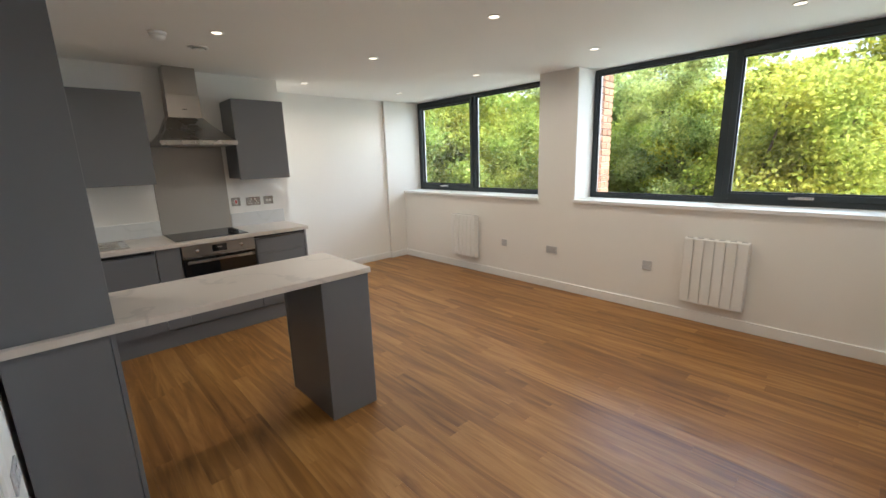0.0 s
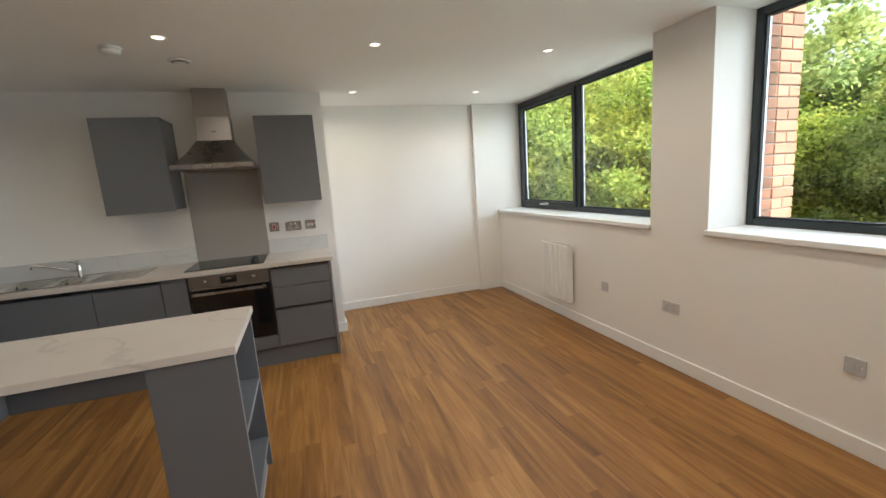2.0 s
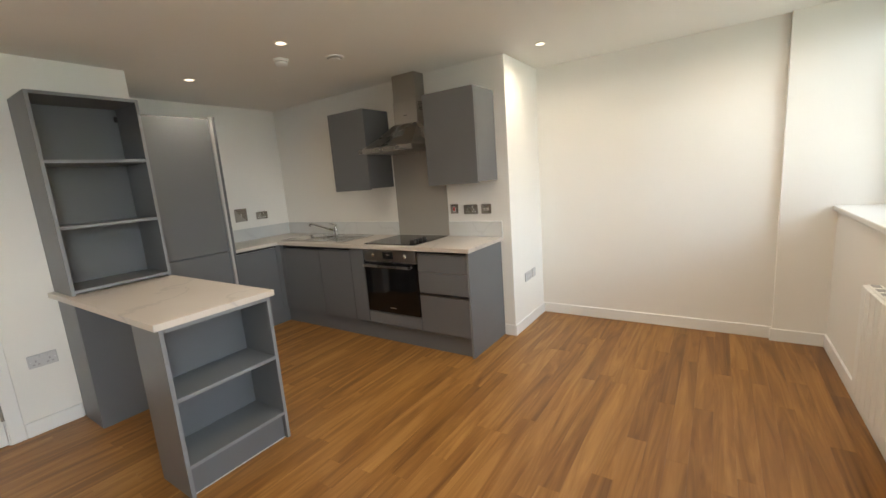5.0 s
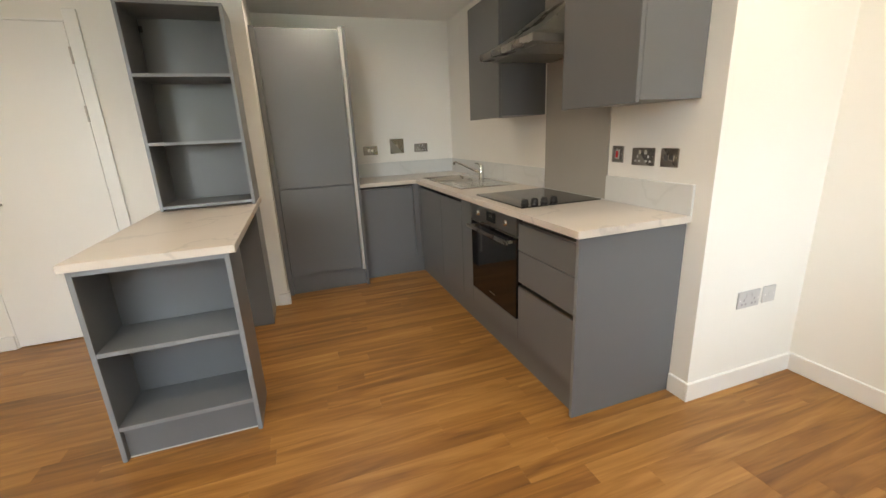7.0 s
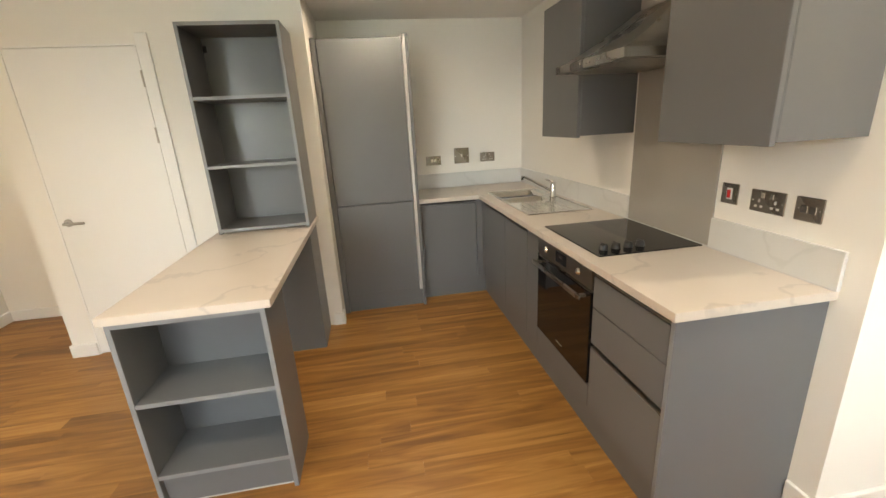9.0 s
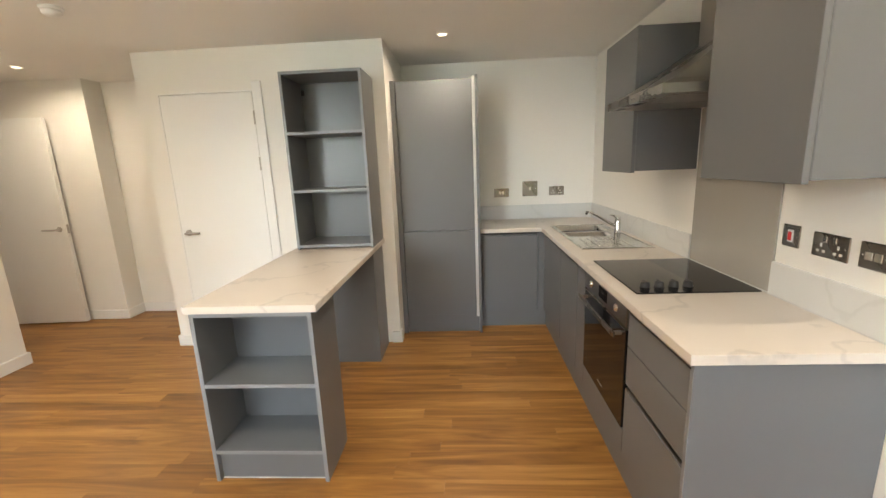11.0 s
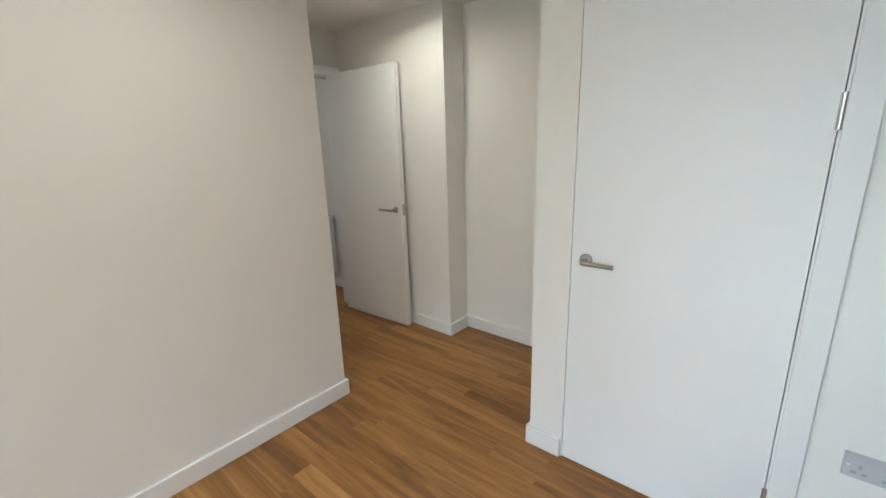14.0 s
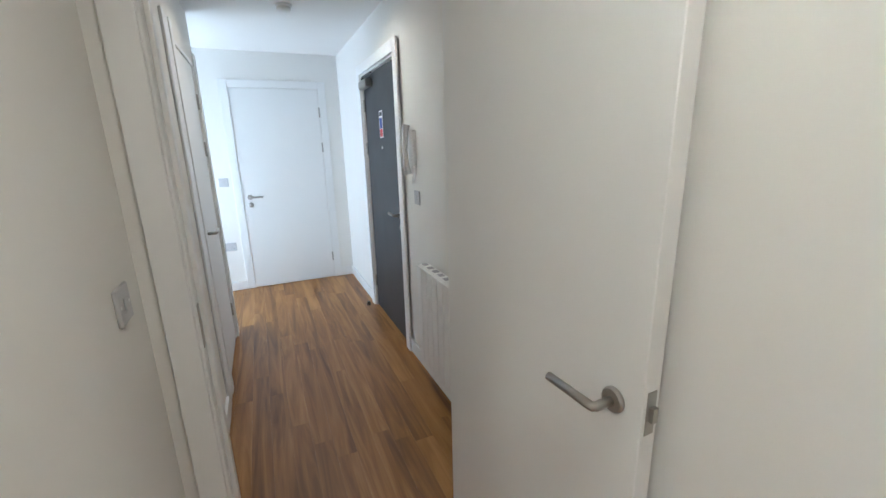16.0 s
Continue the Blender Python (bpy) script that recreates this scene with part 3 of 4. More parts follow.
# entry door, charcoal with a closer
d = thing("door_4", "charcoal entry door with overhead closer and label", "door", (-0.80, -2.95, 0), kind="structure")
leaf = part("leaf", boxes((-0.862, -3.425, 0.006, -0.818, -2.515, 2.025), bevel=0.002), DARK_DOOR, d)
lever(leaf, -0.818, -2.575, 0.99, (1, 0, 0), (0, -1, 0))
part("lock_rose", lathe([(0.026, 0), (0.026, 0.006), (0.02, 0.012)], (-0.818, -2.575, 0.90), "X"), NICKEL, leaf)
part("door_viewer", lathe([(0.012, 0), (0.012, 0.004), (0.006, 0.006)], (-0.818, -2.96, 1.46), "X"), NICKEL, leaf)
closer = part("closer", boxes((-0.818, -3.40, 1.925, -0.765, -3.17, 1.985), bevel=0.006), NICKEL, leaf, "silver overhead closer body")
part("closer_arm", boxes((-0.79, -3.30, 1.985, -0.765, -3.28, 2.000), (-0.786, -3.30, 2.000, -0.77, -3.02, 2.012), bevel=0.002), BLACK_PLASTIC, leaf)
sign = part("label", boxes((-0.818, -3.005, 1.53, -0.8165, -2.915, 1.73)), WHITE_PLASTIC, leaf, "small white door notice with blue and red blocks")
for name, mat, z0, z1 in (("blue_block", BLUE, 1.60, 1.675), ("red_block", RED, 1.54, 1.595), ("text_bar", BLACK_PLASTIC, 1.69, 1.718)):
    part(name, boxes((-0.8165, -2.995, z0, -0.8158, -2.925, z1)), mat, leaf)
part("door_lining", boxes((-0.88, -3.46, 0, -0.798, -3.43, 2.06), (-0.88, -2.51, 0, -0.798, -2.47, 2.06), (-0.88, -3.43, 2.03, -0.798, -2.51, 2.06), bevel=0.002), GLOSS_WHITE, d)
part("architrave", boxes((-0.798, -3.53, 0, -0.783, -3.44, 2.12), (-0.798, -2.50, 0, -0.783, -2.42, 2.12), (-0.798, -3.44, 2.045, -0.783, -2.50, 2.12), bevel=0.003), GLOSS_WHITE, d)
for z in (1.80, 1.45, 0.25):
    hinge(leaf, -0.812, -3.426, z, "X")
d.location.x += 0.012

# side door in the hall, closed
d = thing("door_5", "white flush hall side door, closed", "door", (0.42, -2.87, 0), kind="structure")
leaf = part("leaf", boxes((0.420, -3.262, 0.010, 0.464, -2.500, 2.03), bevel=0.002), DOOR_WHITE, d)
lever(leaf, 0.420, -2.57, 0.99, (-1, 0, 0), (0, -1, 0))
for z in (1.80, 1.48, 0.25):
    hinge(leaf, 0.414, -3.256, z, "X")
part("door_lining", boxes((0.412, -3.29, 0, 0.53, -3.264, 2.06), (0.412, -2.498, 0, 0.53, -2.40, 2.06), (0.412, -3.264, 2.035, 0.53, -2.498, 2.06), bevel=0.002), GLOSS_WHITE, d)
part("architrave", boxes((0.398, -2.47, 0, 0.411, -2.40, 2.12), (0.404, -2.395, 0, 0.414, -2.30, 2.12), (0.400, -2.295, 0, 0.414, -2.23, 2.12), (0.398, -3.36, 0, 0.411, -3.28, 2.12), bevel=0.003), GLOSS_WHITE, d)


# ---- electrical fittings ----
def socket(name, label, at, face, width, gang, kind, group, h=0.086):
    """A wall plate. It is built facing +x at the origin and then turned. kind: white, steel; gang: what sits on it."""
    s = thing(name, label, "socket" if "switch" not in name else "switch", group=group)
    plate_mat = PLATE_GREY if kind == "white" else PLATE_STEEL
    insert = PLATE_GREY if kind == "white" else BLACK_PLASTIC
    part("plate", boxes((0.0, -width / 2, -h / 2, 0.009 if kind == "white" else 0.005, width / 2, h / 2), bevel=0.003), plate_mat, s)
    x = 0.009 if kind == "white" else 0.005
    outlets = [0.0] if gang in ("single", "fused", "switch", "data", "red", "blank") else [-0.034, 0.034]
    for c in outlets:
        if gang in ("single", "double"):
            part("rocker", boxes((x, c * 0.55 - 0.008, 0.012, x + 0.004, c * 0.55 + 0.008, 0.034), bevel=0.0015), CHROME if kind == "steel" else insert, s)
            part("pin_holes", boxes((x, c - 0.004, -0.006, x + 0.0008, c + 0.004, 0.007), (x, c - 0.018, -0.026, x + 0.0008, c - 0.006, -0.017), (x, c + 0.006, -0.026, x + 0.0008, c + 0.018, -0.017)),
                 WHITE_PLASTIC if kind == "steel" else PIN_GREY, s)
        elif gang == "red":
            part("rocker_surround", boxes((x, -0.014, -0.024, x + 0.003, 0.014, 0.024), bevel=0.001), WHITE_PLASTIC, s)
            part("rocker", boxes((x + 0.003, -0.009, -0.017, x + 0.007, 0.009, 0.017), bevel=0.002), RED, s, "red rocker switch")
        elif gang == "twin":
            part("rocker", boxes((x, c * 0.45 - 0.013, -0.014, x + 0.004, c * 0.45 + 0.013, 0.014), bevel=0.0015), CHROME, s)
        elif gang == "fused":
            part("fuse_carrier", boxes((x, -0.018, -0.016, x + 0.003, 0.0, 0.016), bevel=0.001), insert, s)
            part("rocker", boxes((x, 0.010, -0.014, x + 0.004, 0.024, 0.014), bevel=0.0015), insert, s)
        elif gang == "switch":
            part("rocker", boxes((x, -0.009, -0.016, x + 0.004, 0.009, 0.016), bevel=0.0015), CHROME if kind == "steel" else insert, s)
        elif gang == "data":
            part("port", boxes((x, -0.012, -0.012, x + 0.002, 0.012, 0.012), bevel=0.001), insert, s)
    for c in (-width / 2 + 0.013, width / 2 - 0.013):
        part("screw", lathe([(0.0035, 0), (0.0035, 0.001), (0.002, 0.0015)], (x, c, 0), "X", 10), CHROME if kind == "steel" else WHITE_PLASTIC, s)
    s.matrix_basis = pose(*at, 0, 0, face)
    return s


WEST, SOUTH, EAST, NORTH = 180, -90, 0, 90
low = "sockets on the window wall"
socket("single_socket", "white single socket above the skirting", (4.447, 3.625, 0.457), WEST, 0.086, "fused", "white", low)
socket("double_socket", "white double socket above the skirting", (4.447, 2.93, 0.458), WEST, 0.146, "double", "white", low)
socket("single_socket", "white fused heater switch beside the panel heater", (4.447, 1.865, 0.455), WEST, 0.086, "fused", "white", low)
socket("double_socket", "white double socket beside the breakfast bar", (0.085, 2.345, 0.48), EAST, 0.146, "double", "white", "")
socket("double_socket", "white double socket on the alcove return", (2.265, 5.30, 0.475), EAST, 0.146, "double", "white", "alcove sockets")
socket("data_socket", "white aerial socket on the alcove return", (2.265, 5.44, 0.478), EAST, 0.086, "data", "white", "alcove sockets")
steel = "steel kitchen wall plates"
socket("cooker_switch", "steel cooker switch plate with red rocker", (1.703, 4.975, 1.157), SOUTH, 0.086, "red", "steel", steel)
socket("steel_socket", "steel double socket above the worktop", (1.877, 4.975, 1.150), SOUTH, 0.146, "double", "steel", steel)
socket("steel_switch", "steel plate with twin chrome rockers above the worktop", (2.035, 4.975, 1.150), SOUTH, 0.100, "twin", "steel", steel)
socket("steel_switch", "steel twin rocker switch plate near the fridge", (-0.81, 4.08, 1.168), EAST, 0.146, "twin", "steel", steel)
socket("steel_socket", "square steel appliance socket plate above the worktop", (-0.81, 4.36, 1.20), EAST, 0.146, "switch", "steel", steel, 0.146)
socket("steel_socket", "steel double socket near the sink", (-0.81, 4.62, 1.172), EAST, 0.146, "double", "steel", steel)
socket("light_switch", "white light switch on the passage wall", (0.400, -0.885, 1.145), WEST, 0.086, "switch", "white", "")
socket("light_switch", "white hall light switch beside the far door", (0.43, -4.54, 1.15), NORTH, 0.086, "switch", "white", "hall plates")
socket("double_socket", "white hall socket above the skirting", (0.475, -4.54, 0.48), NORTH, 0.146, "double", "white", "hall plates")
socket("single_socket", "white fused switch beside the hall heater", (-0.80, -2.18, 0.52), EAST, 0.086, "fused", "white", "hall plates")
socket("light_switch", "white switch under the entry phone", (-0.80, -2.20, 1.155), EAST, 0.086, "switch", "white", "hall plates")


def panel_heater(label, at, face, width, height, ribs=6):
    """A flat electric radiator with upright panels, a top grille and wall brackets; built facing +x."""
    h = thing("panel_heater", label, "radiator")
    part("body", boxes((0.022, -width / 2, 0.0, 0.078, width / 2, height), bevel=0.006, seg=2), HEATER_WHITE, h)
    n = width / ribs
    for i in range(ribs):
        y = -width / 2 + n * i
        part("rib", boxes((0.074, y + 0.0035, 0.012, 0.094, y + n - 0.0035, height - 0.004), bevel=0.005, seg=2), HEATER_WHITE, h)
    for i in range(ribs):
        y = -width / 2 + n * i
        part("grille", boxes((0.034, y + 0.018, height - 0.004, 0.066, y + n - 0.018, height + 0.0025)), PIN_GREY, h)
    for y in (-width * 0.3, width * 0.3):
        part("bracket", boxes((0.0, y - 0.015, height * 0.2, 0.024, y + 0.015, height * 0.75)), WHITE_PLASTIC, h)
    part("control", boxes((0.03, width / 2, height - 0.16, 0.07, width / 2 + 0.006, height - 0.03), bevel=0.002), WHITE_PLASTIC, h)
    h.matrix_basis = pose(*at, 0, 0, face)
    return h


panel_heater("white ribbed electric panel heater under the window", (4.447, 4.285, 0.195), WEST, 0.46, 0.58)
panel_heater("white ribbed electric panel heater on the window wall", (4.447, 1.298, 0.185), WEST, 0.48, 0.595)
panel_heater("white ribbed electric panel heater in the hall", (-0.80, -1.79, 0.165), EAST, 0.46, 0.62)

phone = thing("entry_phone", "white wall-mounted entry phone with handset", "intercom", (-0.80, -2.23, 1.24))
part("base", boxes((-0.80, -2.27, 1.34, -0.775, -2.19, 1.56), bevel=0.005), WHITE_PLASTIC, phone)
part("handset", tube([(-0.762, -2.25, 1.30), (-0.752, -2.25, 1.35), (-0.746, -2.25, 1.45), (-0.752, -2.25, 1.55), (-0.762, -2.25, 1.59)], [0.022, 0.020, 0.016, 0.020, 0.022], 12), WHITE_PLASTIC, phone, "", True)
part("cord", tube([(-0.78 + 0.008 * math.cos(i * 1.3), -2.20 + 0.008 * math.sin(i * 1.3) + 0.02 * math.sin(i / 9), 1.35 - 0.0022 * i) for i in range(50)], 0.0025, 6), WHITE_PLASTIC, phone)

stop = thing("floor_stop", "small floor door stop in the hall", "door stop", (-0.72, -3.46, 0))
part("peg", lathe([(0.018, 0.0), (0.018, 0.02), (0.014, 0.035), (0.010, 0.036)], (-0.72, -3.46, 0)), BLACK_PLASTIC, stop)


# ---- ceiling fittings ----
def downlight(x, y, z, power):
    dl = thing("downlight", "white recessed ceiling downlight, lit", "downlight", (x, y, z), "ceiling downlights")
    part("bezel", lathe([(0.044, 0.0), (0.043, -0.004), (0.036, -0.006), (0.031, -0.003), (0.031, 0.0)], (x, y, z)), WHITE_PLASTIC, dl, "", True)
    part("lens", lathe([(0.030, -0.001), (0.030, -0.0042), (0.024, -0.0052)], (x, y, z), n=20), GLOW, dl, "glowing warm white lens")
    s = bpy.data.lights.new("downlight_beam", "AREA")
    s.shape, s.size, s.energy, s.color = "DISK", 0.05, power, (1.0, 0.83, 0.63)
    s.spread = radians(160)
    b = new("downlight_beam", s)
    b.location = (x, y, z - 0.0065)


for x, y in DOWNLIGHTS:
    downlight(x, y, TOP, SPOT_POWER)

for x, y, z in ((1.02, 3.80, TOP), (0.98, 1.49, TOP), (-0.20, -3.02, TOP)):
    sd = thing("smoke_detector", "white round ceiling smoke detector", "smoke alarm", (x, y, z), "smoke alarms")
    part("base", lathe([(0.055, 0.0), (0.055, -0.010), (0.050, -0.016), (0.03, -0.017)], (x, y, z)), WHITE_PLASTIC, sd, "", True)
    part("chamber", lathe([(0.046, -0.016), (0.046, -0.030), (0.040, -0.040), (0.024, -0.046), (0.010, -0.047)], (x, y, z)), WHITE_PLASTIC, sd, "", True)
vent = thing("ceiling_vent", "white round ceiling extract valve", "vent", (1.32, 4.05, TOP))
part("rim", lathe([(0.070, 0.0), (0.069, -0.005), (0.056, -0.010), (0.052, -0.004), (0.052, 0.0)], (1.32, 4.05, TOP)), WHITE_PLASTIC, vent, "", True)
part("disc", lathe([(0.010, -0.003), (0.040, -0.012), (0.042, -0.015), (0.036, -0.018), (0.01, -0.0185)], (1.32, 4.05, TOP)), WHITE_PLASTIC, vent, "", True)

# ---- kitchen ----
def door_front(parent, name, x0, x1, z0, z1, y=4.393, grip=True):
    """A flat grey front facing -y; with a grip its top edge is cut back to a finger channel coloured as shade."""
    if grip:
        out = [(y, z0), (y + 0.020, z0), (y + 0.020, z1 - 0.012), (y + 0.014, z1 - 0.022), (y + 0.008, z1), (y, z1)]
        bm = prism(out, "X", x0, x1)
    else:
        bm = boxes((x0, y, z0, x1, y + 0.020, z1), bevel=0.0012)
    return part(name, bm, GREY, parent)


WT = 0.903
kc = "kitchen base units"
# sink unit with its two doors
u = thing("sink_cabinet", "matt grey handleless sink base unit", "cabinet", (0.36, 4.68, 0), kc)
part("body", boxes((-0.20, 4.416, 0.15, 0.866, 4.96, 0.70), (-0.20, 4.416, 0.70, -0.18, 4.96, 0.87), (0.848, 4.416, 0.70, 0.866, 4.96, 0.87)), GREY, u)
for a, b in ((-0.145, 0.418), (0.424, 0.862)):
    door_front(u, "cabinet_door", a, b, 0.165, 0.838)
# near-black strip paints the shade inside the finger channel
part("grip_channel_shade", boxes((-0.14, 4.430, 0.836, 0.862, 4.440, 0.868)), SHADOW_GAP, u)
part("plinth", boxes((-0.234, 4.420, 0.0, 2.140, 4.435, 0.150), bevel=0.001), GREY, u)
f = thing("filler_panel", "narrow matt grey filler beside the oven", "panel", (0.95, 4.42, 0.15), kc)
part("panel", boxes((0.868, 4.393, 0.165, 1.040, 4.413, 0.866), bevel=0.0012), GREY, f)
part("leg", boxes((0.94, 4.47, 0.0, 0.97, 4.50, 0.30), (0.92, 4.413, 0.28, 0.99, 4.50, 0.30)), BLACK_PLASTIC, f)

# oven housing and oven
u = thing("oven_cabinet", "matt grey oven housing with a lower panel", "cabinet", (1.35, 4.68, 0), kc)
part("body", boxes((1.043, 4.43, 0.15, 1.058, 4.96, 0.868), (1.642, 4.43, 0.15, 1.657, 4.96, 0.868), (1.058, 4.43, 0.15, 1.642, 4.96, 0.27)), GREY, u)
part("lower_panel", boxes((1.043, 4.393, 0.165, 1.657, 4.413, 0.276), bevel=0.0012), GREY, u)
o = thing("oven", "built-in oven with black glass door and steel panel", "oven", (1.35, 4.65, 0.27))
part("body", boxes((1.062, 4.412, 0.271, 1.638, 4.93, 0.86)), BLACK_PLASTIC, o)
door = part("oven_door", boxes((1.052, 4.388, 0.284, 1.648, 4.412, 0.752), bevel=0.002), BLACK_GLASS, o, "black glass oven door")
part("door_trim", boxes((1.052, 4.386, 0.752, 1.648, 4.412, 0.760)), STEEL_H, door)
part("oven_handle", boxes((1.075, 4.340, 0.712, 1.625, 4.352, 0.734), bevel=0.003, seg=2), STEEL_H, door, "flat dark steel bar handle")
for x in (1.10, 1.60):
    part("handle_post", boxes((x - 0.010, 4.352, 0.716, x + 0.010, 4.388, 0.730), bevel=0.002), STEEL_H, door)
part("name_bar", boxes((1.315, 4.3872, 0.33, 1.385, 4.388, 0.336)), NICKEL, door)
pan = part("control_panel", boxes((1.052, 4.388, 0.763, 1.648, 4.412, 0.866), bevel=0.002), PANEL_STEEL, o, "brushed steel control panel")
part("display", boxes((1.285, 4.386, 0.785, 1.405, 4.3885, 0.845), bevel=0.001), BLACK_GLASS, pan)
part("display_digits", boxes((1.325, 4.3855, 0.815, 1.365, 4.386, 0.830)), PLATE_STEEL, pan)
for x in (1.165, 1.53):
    k = part("knob", lathe([(0.019, 0.0), (0.019, -0.003), (0.015, -0.004), (0.0145, -0.010), (0.011, -0.012)], (x, 4.388, 0.813), "Y"), CHROME, pan, "small pushed-in chrome knob", True)
    part("knob_mark", boxes((x - 0.0015, 4.3755, 0.815, x + 0.0015, 4.3762, 0.825)), BLACK_PLASTIC, k)

# drawer pack with its end panel
u = thing("drawer_cabinet", "matt grey three-drawer handleless base unit", "cabinet", (1.9, 4.68, 0), kc)
part("body", boxes((1.660, 4.430, 0.15, 2.138, 4.96, 0.868)), GREY, u)
for i, (a, b) in enumerate(((0.692, 0.836), (0.512, 0.686), (0.165, 0.484))):
    door_front(u, "drawer_front", 1.663, 2.138, a, b, grip=i != 1)
# channel shade between the drawers, given as near-black strips
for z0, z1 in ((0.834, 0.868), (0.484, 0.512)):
    part("grip_channel_shade", boxes((1.663, 4.424, z0, 2.138, 4.430, z1)), SHADOW_GAP, u)
for z0 in (0.486, 0.840):
    part("grip_profile", boxes((1.660, 4.396, z0, 2.138, 4.424, z0 + 0.0035)), NICKEL, u)
e = thing("end_panel", "matt grey full-height end panel of the run", "panel", (2.152, 4.68, 0), kc)
part("panel", boxes((2.142, 4.392, 0.0, 2.162, 4.974, 0.868), bevel=0.0012), GREY, e)
part("edge_band", boxes((2.143, 4.3908, 0.001, 2.161, 4.392, 0.867)), GREY_EDGE, e)

# base unit on the side wall
u = thing("corner_cabinet", "matt grey corner base unit beside the fridge", "cabinet", (-0.5, 4.1, 0), kc)
part("body", boxes((-0.80, 3.842, 0.15, -0.235, 4.96, 0.70), (-0.80, 3.842, 0.70, -0.235, 3.86, 0.868)), GREY, u)
out = [(-0.213, 0.165), (-0.233, 0.165), (-0.233, 0.834), (-0.227, 0.824), (-0.221, 0.846), (-0.213, 0.846)]
part("cabinet_door", prism(out, "Y", 3.856, 4.338), GREY, u)
part("corner_post", boxes((-0.233, 4.343, 0.165, -0.213, 4.413, 0.866), (-0.213, 4.393, 0.165, -0.149, 4.413, 0.866), bevel=0.001), GREY, u)
# near-black strip, the painted shade of this channel
part("grip_channel_shade", boxes((-0.25, 3.856, 0.846, -0.236, 4.36, 0.868)), SHADOW_GAP, u)
part("plinth", boxes((-0.250, 3.842, 0.0, -0.236, 4.435, 0.150), bevel=0.001), GREY, u)

# tall fridge housing
u = thing("fridge_cabinet", "tall matt grey integrated fridge housing", "cabinet", (-0.45, 3.5, 0))
part("body", boxes((-0.80, 3.141, 0.0, -0.125, 3.16, 2.135), (-0.80, 3.16, 0.15, -0.135, 3.80, 2.128)), GREY, u)
part("side_panel", boxes((-0.80, 3.141, 0.0, -0.098, 3.180, 2.135), bevel=0.001), GREY, u)
part("fridge_door", boxes((-0.122, 3.186, 0.925, -0.100, 3.788, 2.128), bevel=0.0015), GREY, u)
part("freezer_door", boxes((-0.122, 3.186, 0.165, -0.100, 3.788, 0.917), bevel=0.0015), GREY, u)
part("plinth", boxes((-0.140, 3.181, 0.0, -0.124, 3.815, 0.158), bevel=0.001), GREY, u)
part("end_panel", boxes((-0.80, 3.816, 0.0, -0.085, 3.838, 2.150), bevel=0.001), GREY, u)
part("grip_profile", boxes((-0.135, 3.792, 0.15, -0.088, 3.815, 2.150), bevel=0.002), ALU, u, "satin aluminium upright grip profile")

# worktops, upstands, splashback
w = thing("worktop", "white marble-look laminate worktop in an L", "worktop", (0.7, 4.68, 0.868))


def worktop_slab():
    """The L of the worktop with an opening for the two sink bowls."""
    bm = bmesh.new()
    xs, ys = (-0.809, -0.242, -0.205, 0.294, 2.180), (3.842, 4.370, 4.472, 4.858, 4.974)
    for x0, x1 in zip(xs, xs[1:]):
        for y0, y1 in zip(ys, ys[1:]):
            cx, cy = (x0 + x1) / 2, (y0 + y1) / 2
            if (cy < 4.37 and cx > -0.205) or (-0.242 < cx < 0.294 and 4.472 < cy < 4.858):
                continue
            bm.faces.new([bm.verts.new(p) for p in ((x0, y0, WT), (x1, y0, WT), (x1, y1, WT), (x0, y1, WT))])
    bmesh.ops.remove_doubles(bm, verts=bm.verts, dist=1e-5)
    low = bmesh.ops.extrude_face_region(bm, geom=bm.faces[:])
    for v in [g for g in low["geom"] if isinstance(g, bmesh.types.BMVert)]:
        v.co.z = 0.870
    bmesh.ops.recalc_face_normals(bm, faces=bm.faces)
    return bm


part("top", worktop_slab(), WORKTOP, w)
part("front_edge", boxes((-0.204, 4.3685, 0.871, 2.180, 4.370, WT - 0.001)), WORKTOP, w)
part("end_edge", boxes((2.180, 4.370, 0.871, 2.1815, 4.974, WT - 0.001)), WORKTOP, w)
part("return_edge", boxes((-0.205, 3.843, 0.871, -0.2035, 4.368, WT - 0.001)), WORKTOP, w)
for nm, b in (("upstand", (-0.794, 4.959, WT, 1.018, 4.974, 1.042)), ("upstand", (1.636, 4.959, WT, 2.185, 4.974, 1.040)), ("upstand", (-0.809, 3.842, WT, -0.794, 4.974, 1.042))):
    us = thing("upstand", "grey-white marble-look upstand along the worktop", "upstand", ((b[0] + b[3]) / 2, (b[1] + b[4]) / 2, WT), "worktop upstands")
    part("board", boxes(b, bevel=0.0015), UPSTAND, us)
    if b[3] - b[0] > 0.1:
        part("sealant", boxes((b[0], b[1] - 0.003, WT, b[3], b[1], WT + 0.004)), PLATE_GREY, us)
    else:
        part("sealant", boxes((b[3], b[1], WT, b[3] + 0.003, b[4] - 0.02, WT + 0.004)), PLATE_GREY, us)
sp = thing("splashback", "grey glass splashback behind the hob", "splashback", (1.34, 4.97, WT))
part("sealant", boxes((1.020, 4.960, WT, 1.634, 4.966, WT + 0.004)), PLATE_GREY, sp)
part("sheet", boxes((1.020, 4.966, WT, 1.634, 4.974, 1.711), bevel=0.001), SPLASH, sp)

